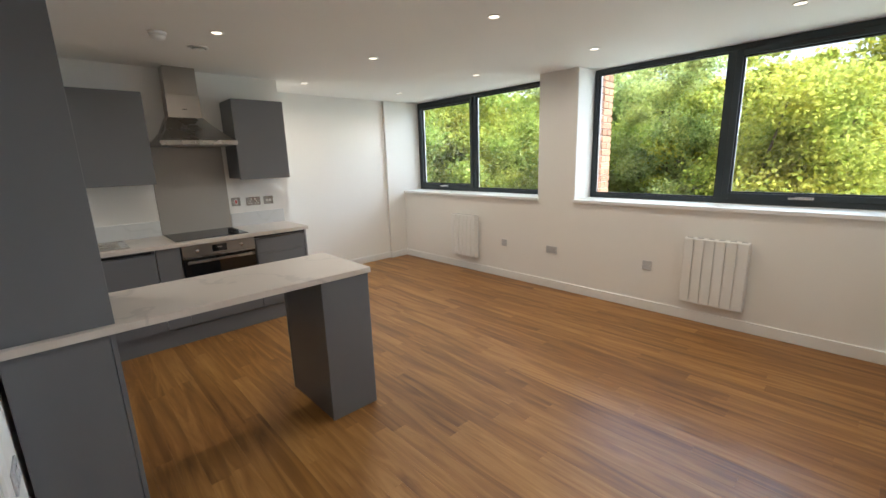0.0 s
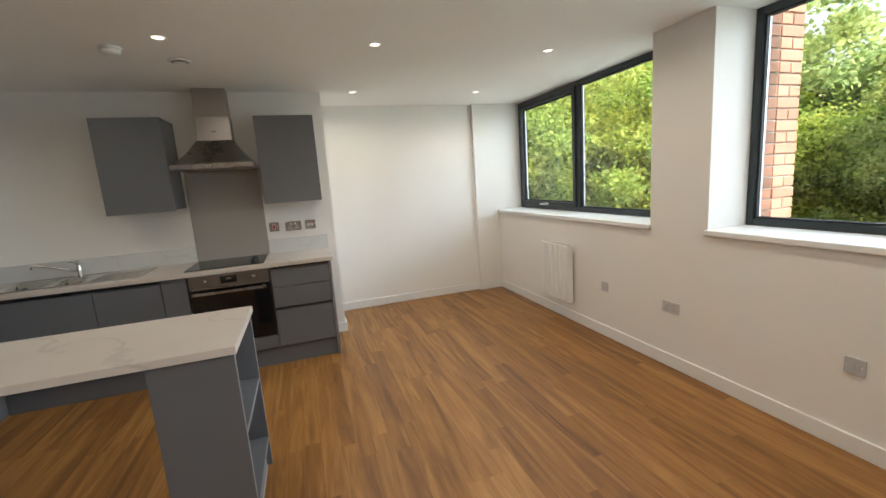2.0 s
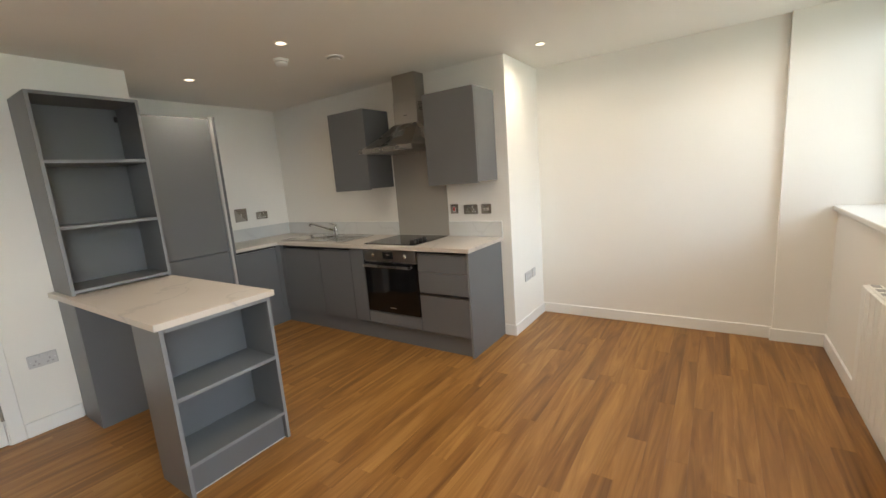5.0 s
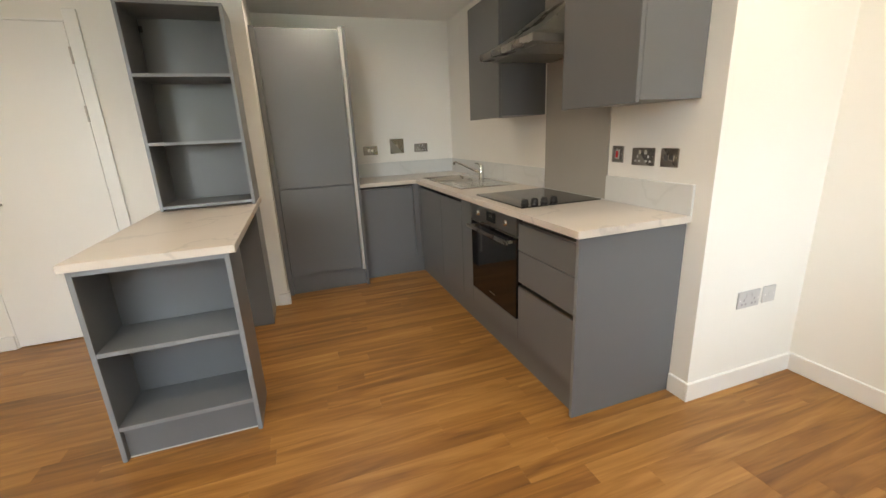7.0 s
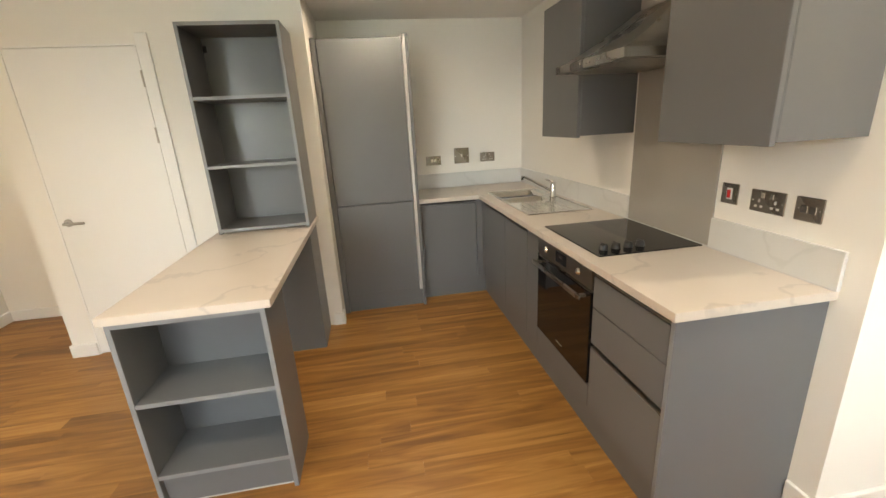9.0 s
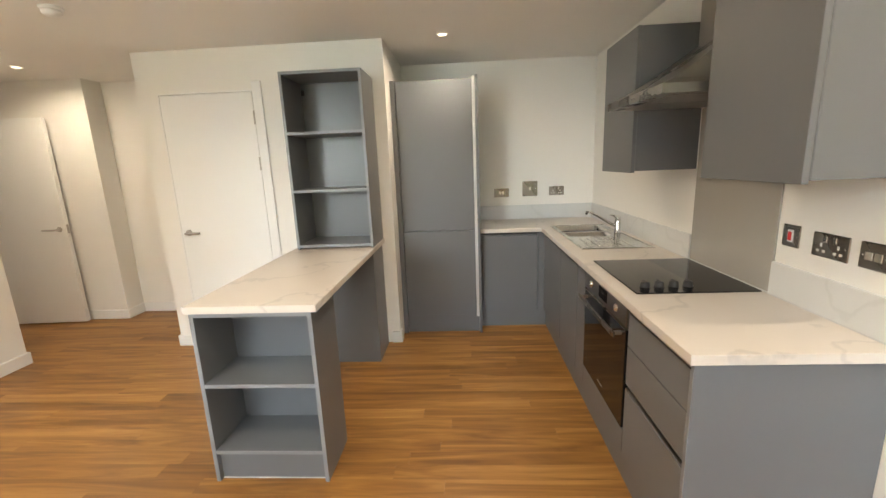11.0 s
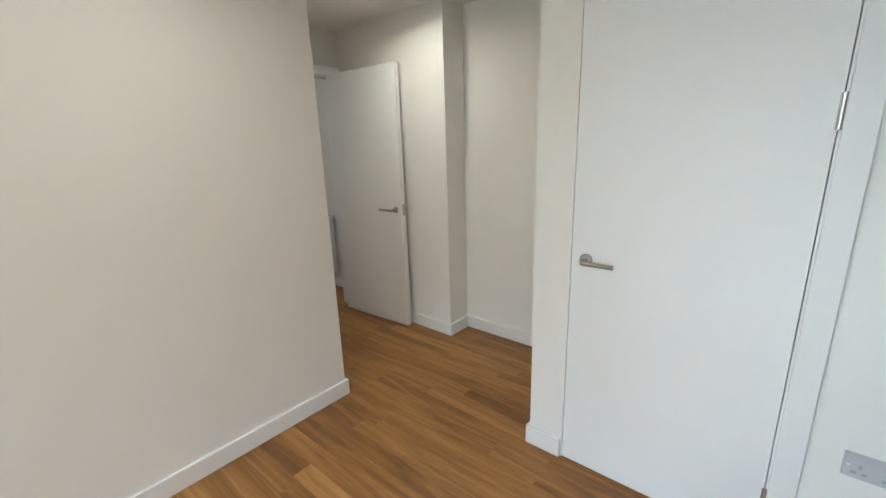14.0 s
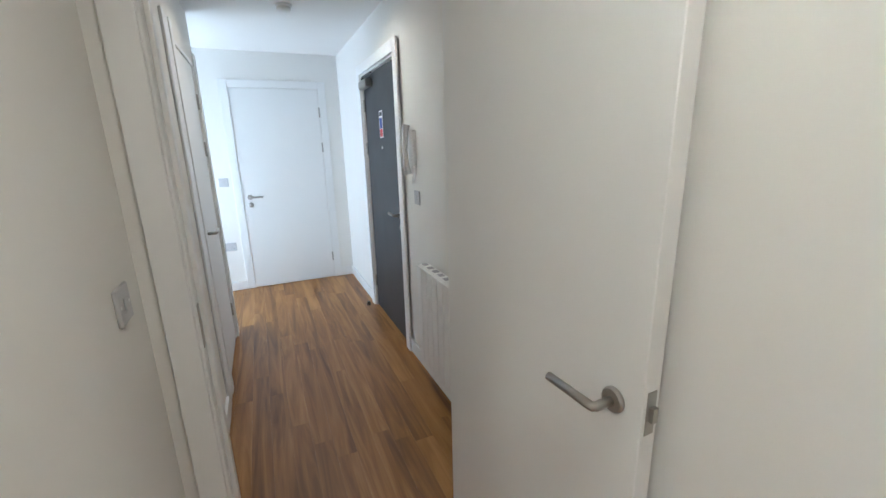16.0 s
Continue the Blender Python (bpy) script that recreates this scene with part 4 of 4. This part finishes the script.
# ceramic hob
h = thing("hob", "black glass ceramic hob with four knobs", "hob", (1.33, 4.7, WT))
part("glass_top", boxes((1.025, 4.435, WT, 1.620, 4.950, WT + 0.006), bevel=0.002), BLACK_GLASS, h)
for k in range(4):
    y = 4.505 + 0.062 * k
    kn = part("knob", lathe([(0.022, 0.0), (0.022, 0.004), (0.020, 0.006), (0.019, 0.022), (0.017, 0.024)], (1.535, y, WT + 0.006)), BLACK_PLASTIC, h, "", True)
    part("knob_grip", boxes((1.515, y - 0.005, WT + 0.026, 1.555, y + 0.005, WT + 0.035), bevel=0.002), BLACK_PLASTIC, kn)

# sink with one and a half bowls and a ribbed drainer
s = thing("sink", "stainless steel bowl-and-a-half sink with drainer", "sink", (0.25, 4.7, WT))
SX0, SX1, SY0, SY1 = -0.27, 0.72, 4.455, 4.915
holes = ((-0.235, 4.478, 0.080, 4.852), (0.106, 4.478, 0.288, 4.800))


def sink_top():
    """The rim and drainer as one sheet with two rounded bowls let down into it."""
    bm = bmesh.new()
    xs = sorted({SX0, SX1, *[v for q in holes for v in (q[0], q[2])]})
    ys = sorted({SY0, SY1, *[v for q in holes for v in (q[1], q[3])]})
    z = WT + 0.005
    for x0, x1 in zip(xs, xs[1:]):
        for y0, y1 in zip(ys, ys[1:]):
            c = ((x0 + x1) / 2, (y0 + y1) / 2)
            if any(q[0] < c[0] < q[2] and q[1] < c[1] < q[3] for q in holes):
                continue
            bm.faces.new([bm.verts.new(p) for p in ((x0, y0, z), (x1, y0, z), (x1, y1, z), (x0, y1, z))])
    bmesh.ops.remove_doubles(bm, verts=bm.verts, dist=1e-5)
    outer = [e for e in bm.edges if e.is_boundary and not any(q[0] - 1e-4 <= (e.verts[0].co.x + e.verts[1].co.x) / 2 <= q[2] + 1e-4 and q[1] - 1e-4 <= (e.verts[0].co.y + e.verts[1].co.y) / 2 <= q[3] + 1e-4 for q in holes)]
    ex = bmesh.ops.extrude_edge_only(bm, edges=outer)
    for v in [g for g in ex["geom"] if isinstance(g, bmesh.types.BMVert)]:
        v.co.z = WT + 0.0002
    bmesh.ops.recalc_face_normals(bm, faces=bm.faces)
    return bm


part("rim", sink_top(), SINK_STEEL, s)
for (x0, y0, x1, y1), dp in zip(holes, (0.15, 0.09)):
    bm = bmesh.new()
    z = WT + 0.005
    rings = []
    for t, inset, cr in ((0, 0.0, 0.0), (0.0, 0.006, 0.03), (-dp * 0.9, 0.016, 0.035), (-dp, 0.035, 0.04)):
        ring = []
        r = max(cr, 0.0005)
        for cx, cy, a0 in ((x1 - inset - r, y1 - inset - r, 0), (x0 + inset + r, y1 - inset - r, 90), (x0 + inset + r, y0 + inset + r, 180), (x1 - inset - r, y0 + inset + r, 270)):
            for k in range(5):
                a = radians(a0 + 22.5 * k)
                ring.append(bm.verts.new((cx + r * math.cos(a), cy + r * math.sin(a), z + t)))
        rings.append(ring)
    for a, b in zip(rings, rings[1:]):
        for i in range(len(a)):
            bm.faces.new((a[i], b[i], b[(i + 1) % len(a)], a[(i + 1) % len(a)]))
    bm.faces.new(rings[-1])
    bowl = part("bowl", bm, SINK_STEEL, s, "", True)
    part("waste", lathe([(0.032, z - dp + 0.001), (0.032, z - dp + 0.004), (0.02, z - dp + 0.002)], ((x0 + x1) / 2, (y0 + y1) / 2, 0)), CHROME, bowl)
for i in range(6):
    y = 4.535 + 0.052 * i
    part("drainer_rib", tube([(0.36, y, WT + 0.004), (0.375, y, WT + 0.0055), (0.65, y, WT + 0.0055), (0.665, y, WT + 0.004)], 0.0035, 6), SINK_STEEL, s, "", True)
part("rim_bead", tube([(SX0 + 0.012, SY0 + 0.012, WT + 0.005), (SX1 - 0.012, SY0 + 0.012, WT + 0.005), (SX1 - 0.012, SY1 - 0.012, WT + 0.005), (SX0 + 0.012, SY1 - 0.012, WT + 0.005), (SX0 + 0.012, SY0 + 0.012, WT + 0.005)], 0.004, 6), SINK_STEEL, s)
t = thing("mixer_tap", "chrome single-lever mixer tap at the sink", "tap", (0.17, 4.872, WT + 0.005))
tz = WT + 0.005
part("body", lathe([(0.027, 0.0), (0.026, 0.006), (0.023, 0.012), (0.022, 0.092), (0.019, 0.104)], (0.17, 4.872, tz)), CHROME, t, "", True)
part("spout", tube([(0.160, 4.864, tz + 0.050), (0.11, 4.825, tz + 0.075), (0.03, 4.765, tz + 0.115), (-0.03, 4.720, tz + 0.142), (-0.05, 4.705, tz + 0.142), (-0.056, 4.700, tz + 0.120)], [0.013, 0.012, 0.010, 0.010, 0.011, 0.011], 14), CHROME, t, "", True)
part("lever", tube([(0.172, 4.873, tz + 0.100), (0.168, 4.870, tz + 0.118), (0.150, 4.857, tz + 0.128), (0.118, 4.834, tz + 0.134)], [0.021, 0.019, 0.010, 0.006], 12), CHROME, t, "", True)


def wall_cabinet(label, x0, x1):
    c = thing("wall_cabinet", label, "cabinet", ((x0 + x1) / 2, 4.8, 1.393), "kitchen wall units")
    part("body", boxes((x0, 4.650, 1.400, x1, 4.974, 2.133), bevel=0.001), GREY, c)
    part("cabinet_door", boxes((x0 + 0.0015, 4.627, 1.390, x1 - 0.0015, 4.647, 2.135), bevel=0.0015), GREY, c)
    part("door_packer", boxes((x0 + 0.001, 4.647, 1.402, x1 - 0.001, 4.650, 2.131)), GREY, c)


wall_cabinet("matt grey wall cabinet over the sink", 0.520, 0.998)
wall_cabinet("matt grey wall cabinet beside the cooker hood", 1.674, 2.160)

# cooker hood
h = thing("cooker_hood", "brushed steel pyramid chimney cooker hood", "cooker hood", (1.36, 4.75, 1.70))
HX0, HX1, HY0, HY1 = 1.045, 1.645, 4.474, 4.974
HZ = 1.712
CX0, CX1, CY0 = 1.200, 1.470, 4.825


def hood_canopy():
    bm = bmesh.new()
    rings = []
    for x0, x1, y0, z in ((HX0, HX1, HY0, HZ), (HX0, HX1, HY0, HZ + 0.036), (HX0 + 0.030, HX1 - 0.030, HY0 + 0.055, HZ + 0.058), (HX0 + 0.085, HX1 - 0.085, HY0 + 0.17, HZ + 0.128), (CX0 - 0.030, CX1 + 0.030, CY0 - 0.06, HZ + 0.212), (CX0 - 0.01, CX1 + 0.01, CY0 - 0.01, HZ + 0.252)):
        rings.append([bm.verts.new(p) for p in ((x0, y0, z), (x1, y0, z), (x1, HY1, z), (x0, HY1, z))])
    for a, b in zip(rings, rings[1:]):
        for i in range(4):
            bm.faces.new((a[i], a[(i + 1) % 4], b[(i + 1) % 4], b[i]))
    bm.faces.new(rings[-1])
    bm.faces.new(rings[0][::-1])
    bmesh.ops.recalc_face_normals(bm, faces=bm.faces)
    return bm


part("canopy", hood_canopy(), STEEL_H, h)
part("filter", boxes((HX0 + 0.04, HY0 + 0.06, HZ - 0.004, 1.338, HY1 - 0.06, HZ), (1.352, HY0 + 0.06, HZ - 0.004, HX1 - 0.04, HY1 - 0.06, HZ), bevel=0.001), NICKEL, h)
part("chimney_lower", boxes((CX0, CY0, 1.945, CX1, 4.974, 2.165), bevel=0.002), STEEL, h)
part("chimney_upper", boxes((CX0 + 0.006, CY0 + 0.006, 2.165, CX1 - 0.006, 4.974, TOP), bevel=0.002), STEEL, h)
for k in range(6):
    z = 2.075 + 0.013 * k
    # slots are near-black bars laid on the steel, coloured as their shade
    part("vent_slot", boxes((CX1 - 0.001, CY0 + 0.03, z, CX1 + 0.0008, 4.945, z + 0.006)), SHADOW_GAP, h)
for k in range(4):
    part("button", lathe([(0.006, 0.0), (0.006, -0.003), (0.004, -0.004)], (1.30 + 0.03 * k, HY0, HZ + 0.018), "Y", 12), CHROME, h)
part("badge", boxes((1.315, CY0 - 0.001, 2.035, 1.355, CY0 + 0.001, 2.041)), SHADOW_GAP, h)
part("lamp", lathe([(0.022, 0), (0.022, -0.003), (0.015, -0.004)], (1.13, HY0 + 0.035, HZ)), GLASS, h)

# ---- breakfast bar ----
b = thing("breakfast_bar_top", "white marble-look laminate breakfast bar top", "worktop", (0.9, 2.75, 0.868))
part("top", boxes((0.086, 2.446, 0.870, 1.668, 3.052, WT), bevel=0.002), WORKTOP, b)
part("end_edge", boxes((1.668, 2.447, 0.871, 1.6695, 3.051, WT - 0.001)), WORKTOP, b)
for y in (2.4445, 3.052):
    part("side_edge", boxes((0.087, y, 0.871, 1.668, y + 0.0015, WT - 0.001)), WORKTOP, b)


def open_unit(name, label, x0, x1, y0, y1, z0, z1, shelves, plinth):
    """An open-fronted unit that faces +x: two sides, top, base, back and shelves."""
    u = thing(name, label, "shelf", ((x0 + x1) / 2, (y0 + y1) / 2, z0))
    p = 0.020
    for a in (y0, y1 - p):
        part("side_panel", boxes((x0, a, z0, x1, a + p, z1), bevel=0.001), GREY, u)
        part("edge_band", boxes((x1 - 0.001, a + 0.001, z0 + 0.001, x1 + 0.0012, a + p - 0.001, z1 - 0.001)), GREY_EDGE, u)
    part("top_panel", boxes((x0, y0 + p, z1 - p, x1, y1 - p, z1)), GREY, u)
    part("edge_band", boxes((x1 - 0.001, y0 + p, z1 - p + 0.001, x1 + 0.0012, y1 - p, z1 - 0.001)), GREY_EDGE, u)
    part("back_panel", boxes((x0 + 0.004, y0 + p, z0, x0 + 0.020, y1 - p, z1 - p)), GREY, u)
    for z in shelves:
        s = part("shelf", boxes((x0 + 0.020, y0 + p, z - p, x1 - 0.002, y1 - p, z)), GREY, u)
        part("edge_band", boxes((x1 - 0.002, y0 + p, z - p + 0.001, x1 + 0.0002, y1 - p, z - 0.001)), GREY_EDGE, s)
    if plinth:
        part("plinth", boxes((x1 - 0.045, y0 + p, z0, x1 - 0.027, y1 - p, plinth)), GREY, u)
        part("sealant", boxes((x1 - 0.027, y0 + p, z0, x1 - 0.023, y1 - p, z0 + 0.004)), PLATE_GREY, u)
    return u


open_unit("bar_shelf_unit", "matt grey open shelf unit under the breakfast bar", 1.352, 1.658, 2.464, 3.026, 0.0, 0.869, (0.520, 0.170), 0.150)
tw = open_unit("shelf_tower", "tall matt grey open shelf tower on the bar top", 0.087, 0.446, 2.479, 3.044, WT, 2.128, (1.733, 1.333, 0.935), 0)
for y in (2.503, 3.000):
    part("hanger", boxes((0.110, y, 2.02, 0.125, y + 0.022, 2.06), bevel=0.004), BLACK_PLASTIC, tw)
u = thing("bar_base_cabinet", "matt grey closed support cabinet under the shelf tower", "cabinet", (0.26, 2.76, 0))
part("body", boxes((0.103, 2.482, 0.0, 0.420, 3.034, 0.869), bevel=0.001), GREY, u)
part("front_panel", boxes((0.422, 2.482, 0.0, 0.440, 3.034, 0.869), bevel=0.001), GREY, u)

# ---- outside ----
GROUND = -3.2
structure("ground", boxes((-400, -400, GROUND - 0.3, 400, 400, GROUND)), GRASS, "rough grass ground below the block", "ground")


def crown(seed, radius, height, count, leaf, wide=0.7):
    """Leaves in many small clumps spread through an uneven crown, one mesh."""
    rng = np.random.default_rng(seed)
    n_cl = 110
    d = rng.normal(size=(n_cl, 3))
    d /= np.linalg.norm(d, axis=1)[:, None]
    rad = rng.uniform(0.35, 1.0, n_cl) ** 0.6
    lump = 0.75 + 0.35 * np.sin(3.1 * d[:, 0] + seed) * np.cos(2.3 * d[:, 1] - seed) + 0.18 * rng.normal(size=n_cl)
    centre = d * (rad * lump)[:, None] * np.array((radius, radius, height / 2))
    size = rng.uniform(0.16, 0.52, n_cl) * radius / 2.2
    pick = rng.integers(0, n_cl, count)
    q = rng.normal(size=(count, 3)) * 0.6
    pos = centre[pick] + q * size[pick][:, None] * np.array((1, 1, 0.7))
    pos[:, 2] += height / 2 + 1.0
    nor = rng.normal(size=(count, 3)) + np.array((0, 0, 0.9)) + d[pick] * 0.5
    nor /= np.linalg.norm(nor, axis=1)[:, None]
    u = np.cross(nor, rng.normal(size=(count, 3)))
    u /= np.linalg.norm(u, axis=1)[:, None]
    v = np.cross(nor, u)
    s = leaf * rng.uniform(0.6, 1.25, count)[:, None]
    p = np.stack([pos - u * s, pos + v * s * wide - nor * s * 0.12, pos + u * s, pos - v * s * wide - nor * s * 0.12], axis=1).reshape(-1, 3)
    me = bpy.data.meshes.new("crown")
    me.from_pydata(p.tolist(), [], np.arange(4 * count).reshape(-1, 4).tolist())
    return me, centre


def tree(label, seed, mat, radius, height, count, leaf):
    """Trunk with tapering limbs that run out to the clumps, and a crown of leaves."""
    rng = random.Random(seed)
    me, centre = crown(seed, radius, height, count, leaf)
    me.materials.append(mat)
    tr = thing("tree", label, "tree", group="trees outside the windows")
    top = height * 0.8
    trunk = [(rng.uniform(-0.1, 0.1) * k, rng.uniform(-0.1, 0.1) * k, -0.1 + top * k / 6) for k in range(7)]
    part("trunk", tube(trunk, [0.17 * (1 - k / 7.5) for k in range(7)], 9), BARK, tr, "", True)
    for i in range(14):
        c = centre[i * 7]
        k = rng.randint(2, 5)
        a = Vector(trunk[k])
        e = Vector((c[0], c[1], c[2] + height / 2 + 1.0))
        m = (a + e) / 2 + Vector((rng.uniform(-0.2, 0.2), rng.uniform(-0.2, 0.2), rng.uniform(0, 0.35)))
        part("limb", tube([a, m, e], [0.06, 0.035, 0.012], 6), BARK, tr, "", True)
    cr = new("crown", me)
    cr.parent = tr
    return tr


near_kinds = [tree("broad yellow-green leafed tree in sun", 1, LEAF_A, 2.6, 5.6, 80000, 0.046),
              tree("dense green leafed tree", 2, LEAF_B, 2.4, 5.8, 80000, 0.046),
              tree("airy grey-green birch-like tree", 3, LEAF_C, 2.2, 6.6, 76000, 0.040)]
far_kinds = [tree("broad yellow-green tree in the second row", 4, LEAF_A, 2.6, 5.8, 30000, 0.078),
             tree("dense green tree in the second row", 5, LEAF_B, 2.5, 6.0, 30000, 0.074),
             tree("airy grey-green tree in the second row", 6, LEAF_C, 2.3, 6.8, 26000, 0.062)]
spots = []
rng = random.Random(7)
for row, (x, step, y, end) in enumerate(((12.2, 2.6, 2.2, 15.5), (15.0, 3.0, 1.3, 20), (18.8, 3.5, 0.2, 25))):
    while y < end:
        spots.append((x + rng.uniform(-0.8, 0.8), y + rng.uniform(-0.6, 0.6), row))
        y += step
for x, y in ((8.8, 11.5), (10.6, 13.6), (12.0, 11.6), (8.6, 15.8), (11.6, 16.6), (13.5, 19.5)):
    spots.append((x, y, -1))
placed = set()
for i, (x, y, row) in enumerate(spots):
    k = (i * 7 + row) % 5
    kinds = far_kinds if row > 0 else near_kinds
    src = kinds[0 if k in (0, 3) else 1 if k in (1, 4) else 2]
    sc = rng.uniform(0.90, 1.12) * (1.0, 1.12, 1.26, 1.42)[row]
    m = Matrix.LocRotScale((x, y, GROUND), Euler((0, 0, rng.uniform(0, 6.28))), None)
    if src.name in placed:
        src = copy_thing(src, m)
    placed.add(src.name)
    src.matrix_basis = m
    src.scale = (sc, sc, sc)

# ---- bricks of the pier between the windows ----
# core runs on unseen to 6 m, added to shade the glass of window_1
pier = tagged(part("brick_pier", boxes((4.957, 2.694, 0.98, 5.266, 3.108, 6.0)), MORTAR), "red brick pier with pale mortar joints, core raised unseen for shade", "brick pier", kind="structure")
trim = thing("window_side_trim", "pale grey trim with a white sealant bead beside the brick", "trim", (4.9, 2.9, 0.98), kind="structure")
part("trim_board", boxes((4.862, 2.686, 0.98, 4.945, 3.116, 2.42), bevel=0.002), TRIM_GREY, trim)
for y in (2.684, 3.118):
    part("sealant", tube([(4.950, y, 0.98 + 0.12 * k) for k in range(13)], [0.006 + 0.0015 * math.sin(2.3 * k) for k in range(13)], 8), WHITE_PLASTIC, trim, "", True)
brick_meshes = {}
for sx in (0.090, 0.1025, 0.215):
    me = bpy.data.meshes.new("brick")
    bm = boxes((-sx / 2, -0.05, -0.0325, sx / 2, 0.05, 0.0325), bevel=0.003)
    bm.to_mesh(me)
    bm.free()
    me.materials.append(BRICK)
    brick_meshes[sx] = me
rng = random.Random(3)
for c in range(20):
    x = 4.955
    for sx in ((0.090, 0.215) if c % 2 else (0.090, 0.1025, 0.1025)):
        for y in (2.732, 3.070):
            ob = new("brick", brick_meshes[sx])
            ob.parent = pier
            ob.location = (x + sx / 2 + rng.uniform(-0.0015, 0.0015), y + rng.uniform(-0.002, 0.002), 1.018 + 0.075 * c)
        x += sx + 0.010

# ---- floor planks ----
floor = structure("floor", boxes((-0.97, -4.67, -0.1, 4.86, 5.85, -0.006)), SUBFLOOR, "oak-look plank floor running towards the alcove", "floor")
PW, PL = 0.0965, 1.20
plank_meshes = {}


def plank_mesh(w, l):
    key = (round(w, 3), round(l, 3))
    if key not in plank_meshes:
        me = bpy.data.meshes.new("plank")
        bm = boxes((-w / 2 + 0.0001, -l / 2 + 0.0001, -0.005, w / 2 - 0.0001, l / 2 - 0.0001, 0.0))
        top = [e for e in bm.edges if all(v.co.z > -0.001 for v in e.verts)]
        bmesh.ops.bevel(bm, geom=top, offset=0.0003, segments=1, affect="EDGES")
        bm.to_mesh(me)
        bm.free()
        me.materials.append(PLANK)
        plank_meshes[key] = me
    return plank_meshes[key]


rng = random.Random(11)
x = -0.87
while x < 4.47:
    y0, y1 = (-4.56, 5.71) if x < 0.415 else (0.02, 5.71)
    y = y0 - rng.uniform(0, PL)
    while y < y1:
        a, b = max(y, y0), min(y + PL, y1)
        if b - a > 0.02:
            ob = new("plank", plank_mesh(PW, b - a))
            ob.parent = floor
            ob.location = (x + PW / 2, (a + b) / 2, 0.0)
        y += PL
    x += PW
x = 0.4805
while x < 1.62:
    ob = new("plank", plank_mesh(PW, 1.24))
    ob.parent = floor
    ob.location = (x + PW / 2, -3.94, 0.0)
    x += PW
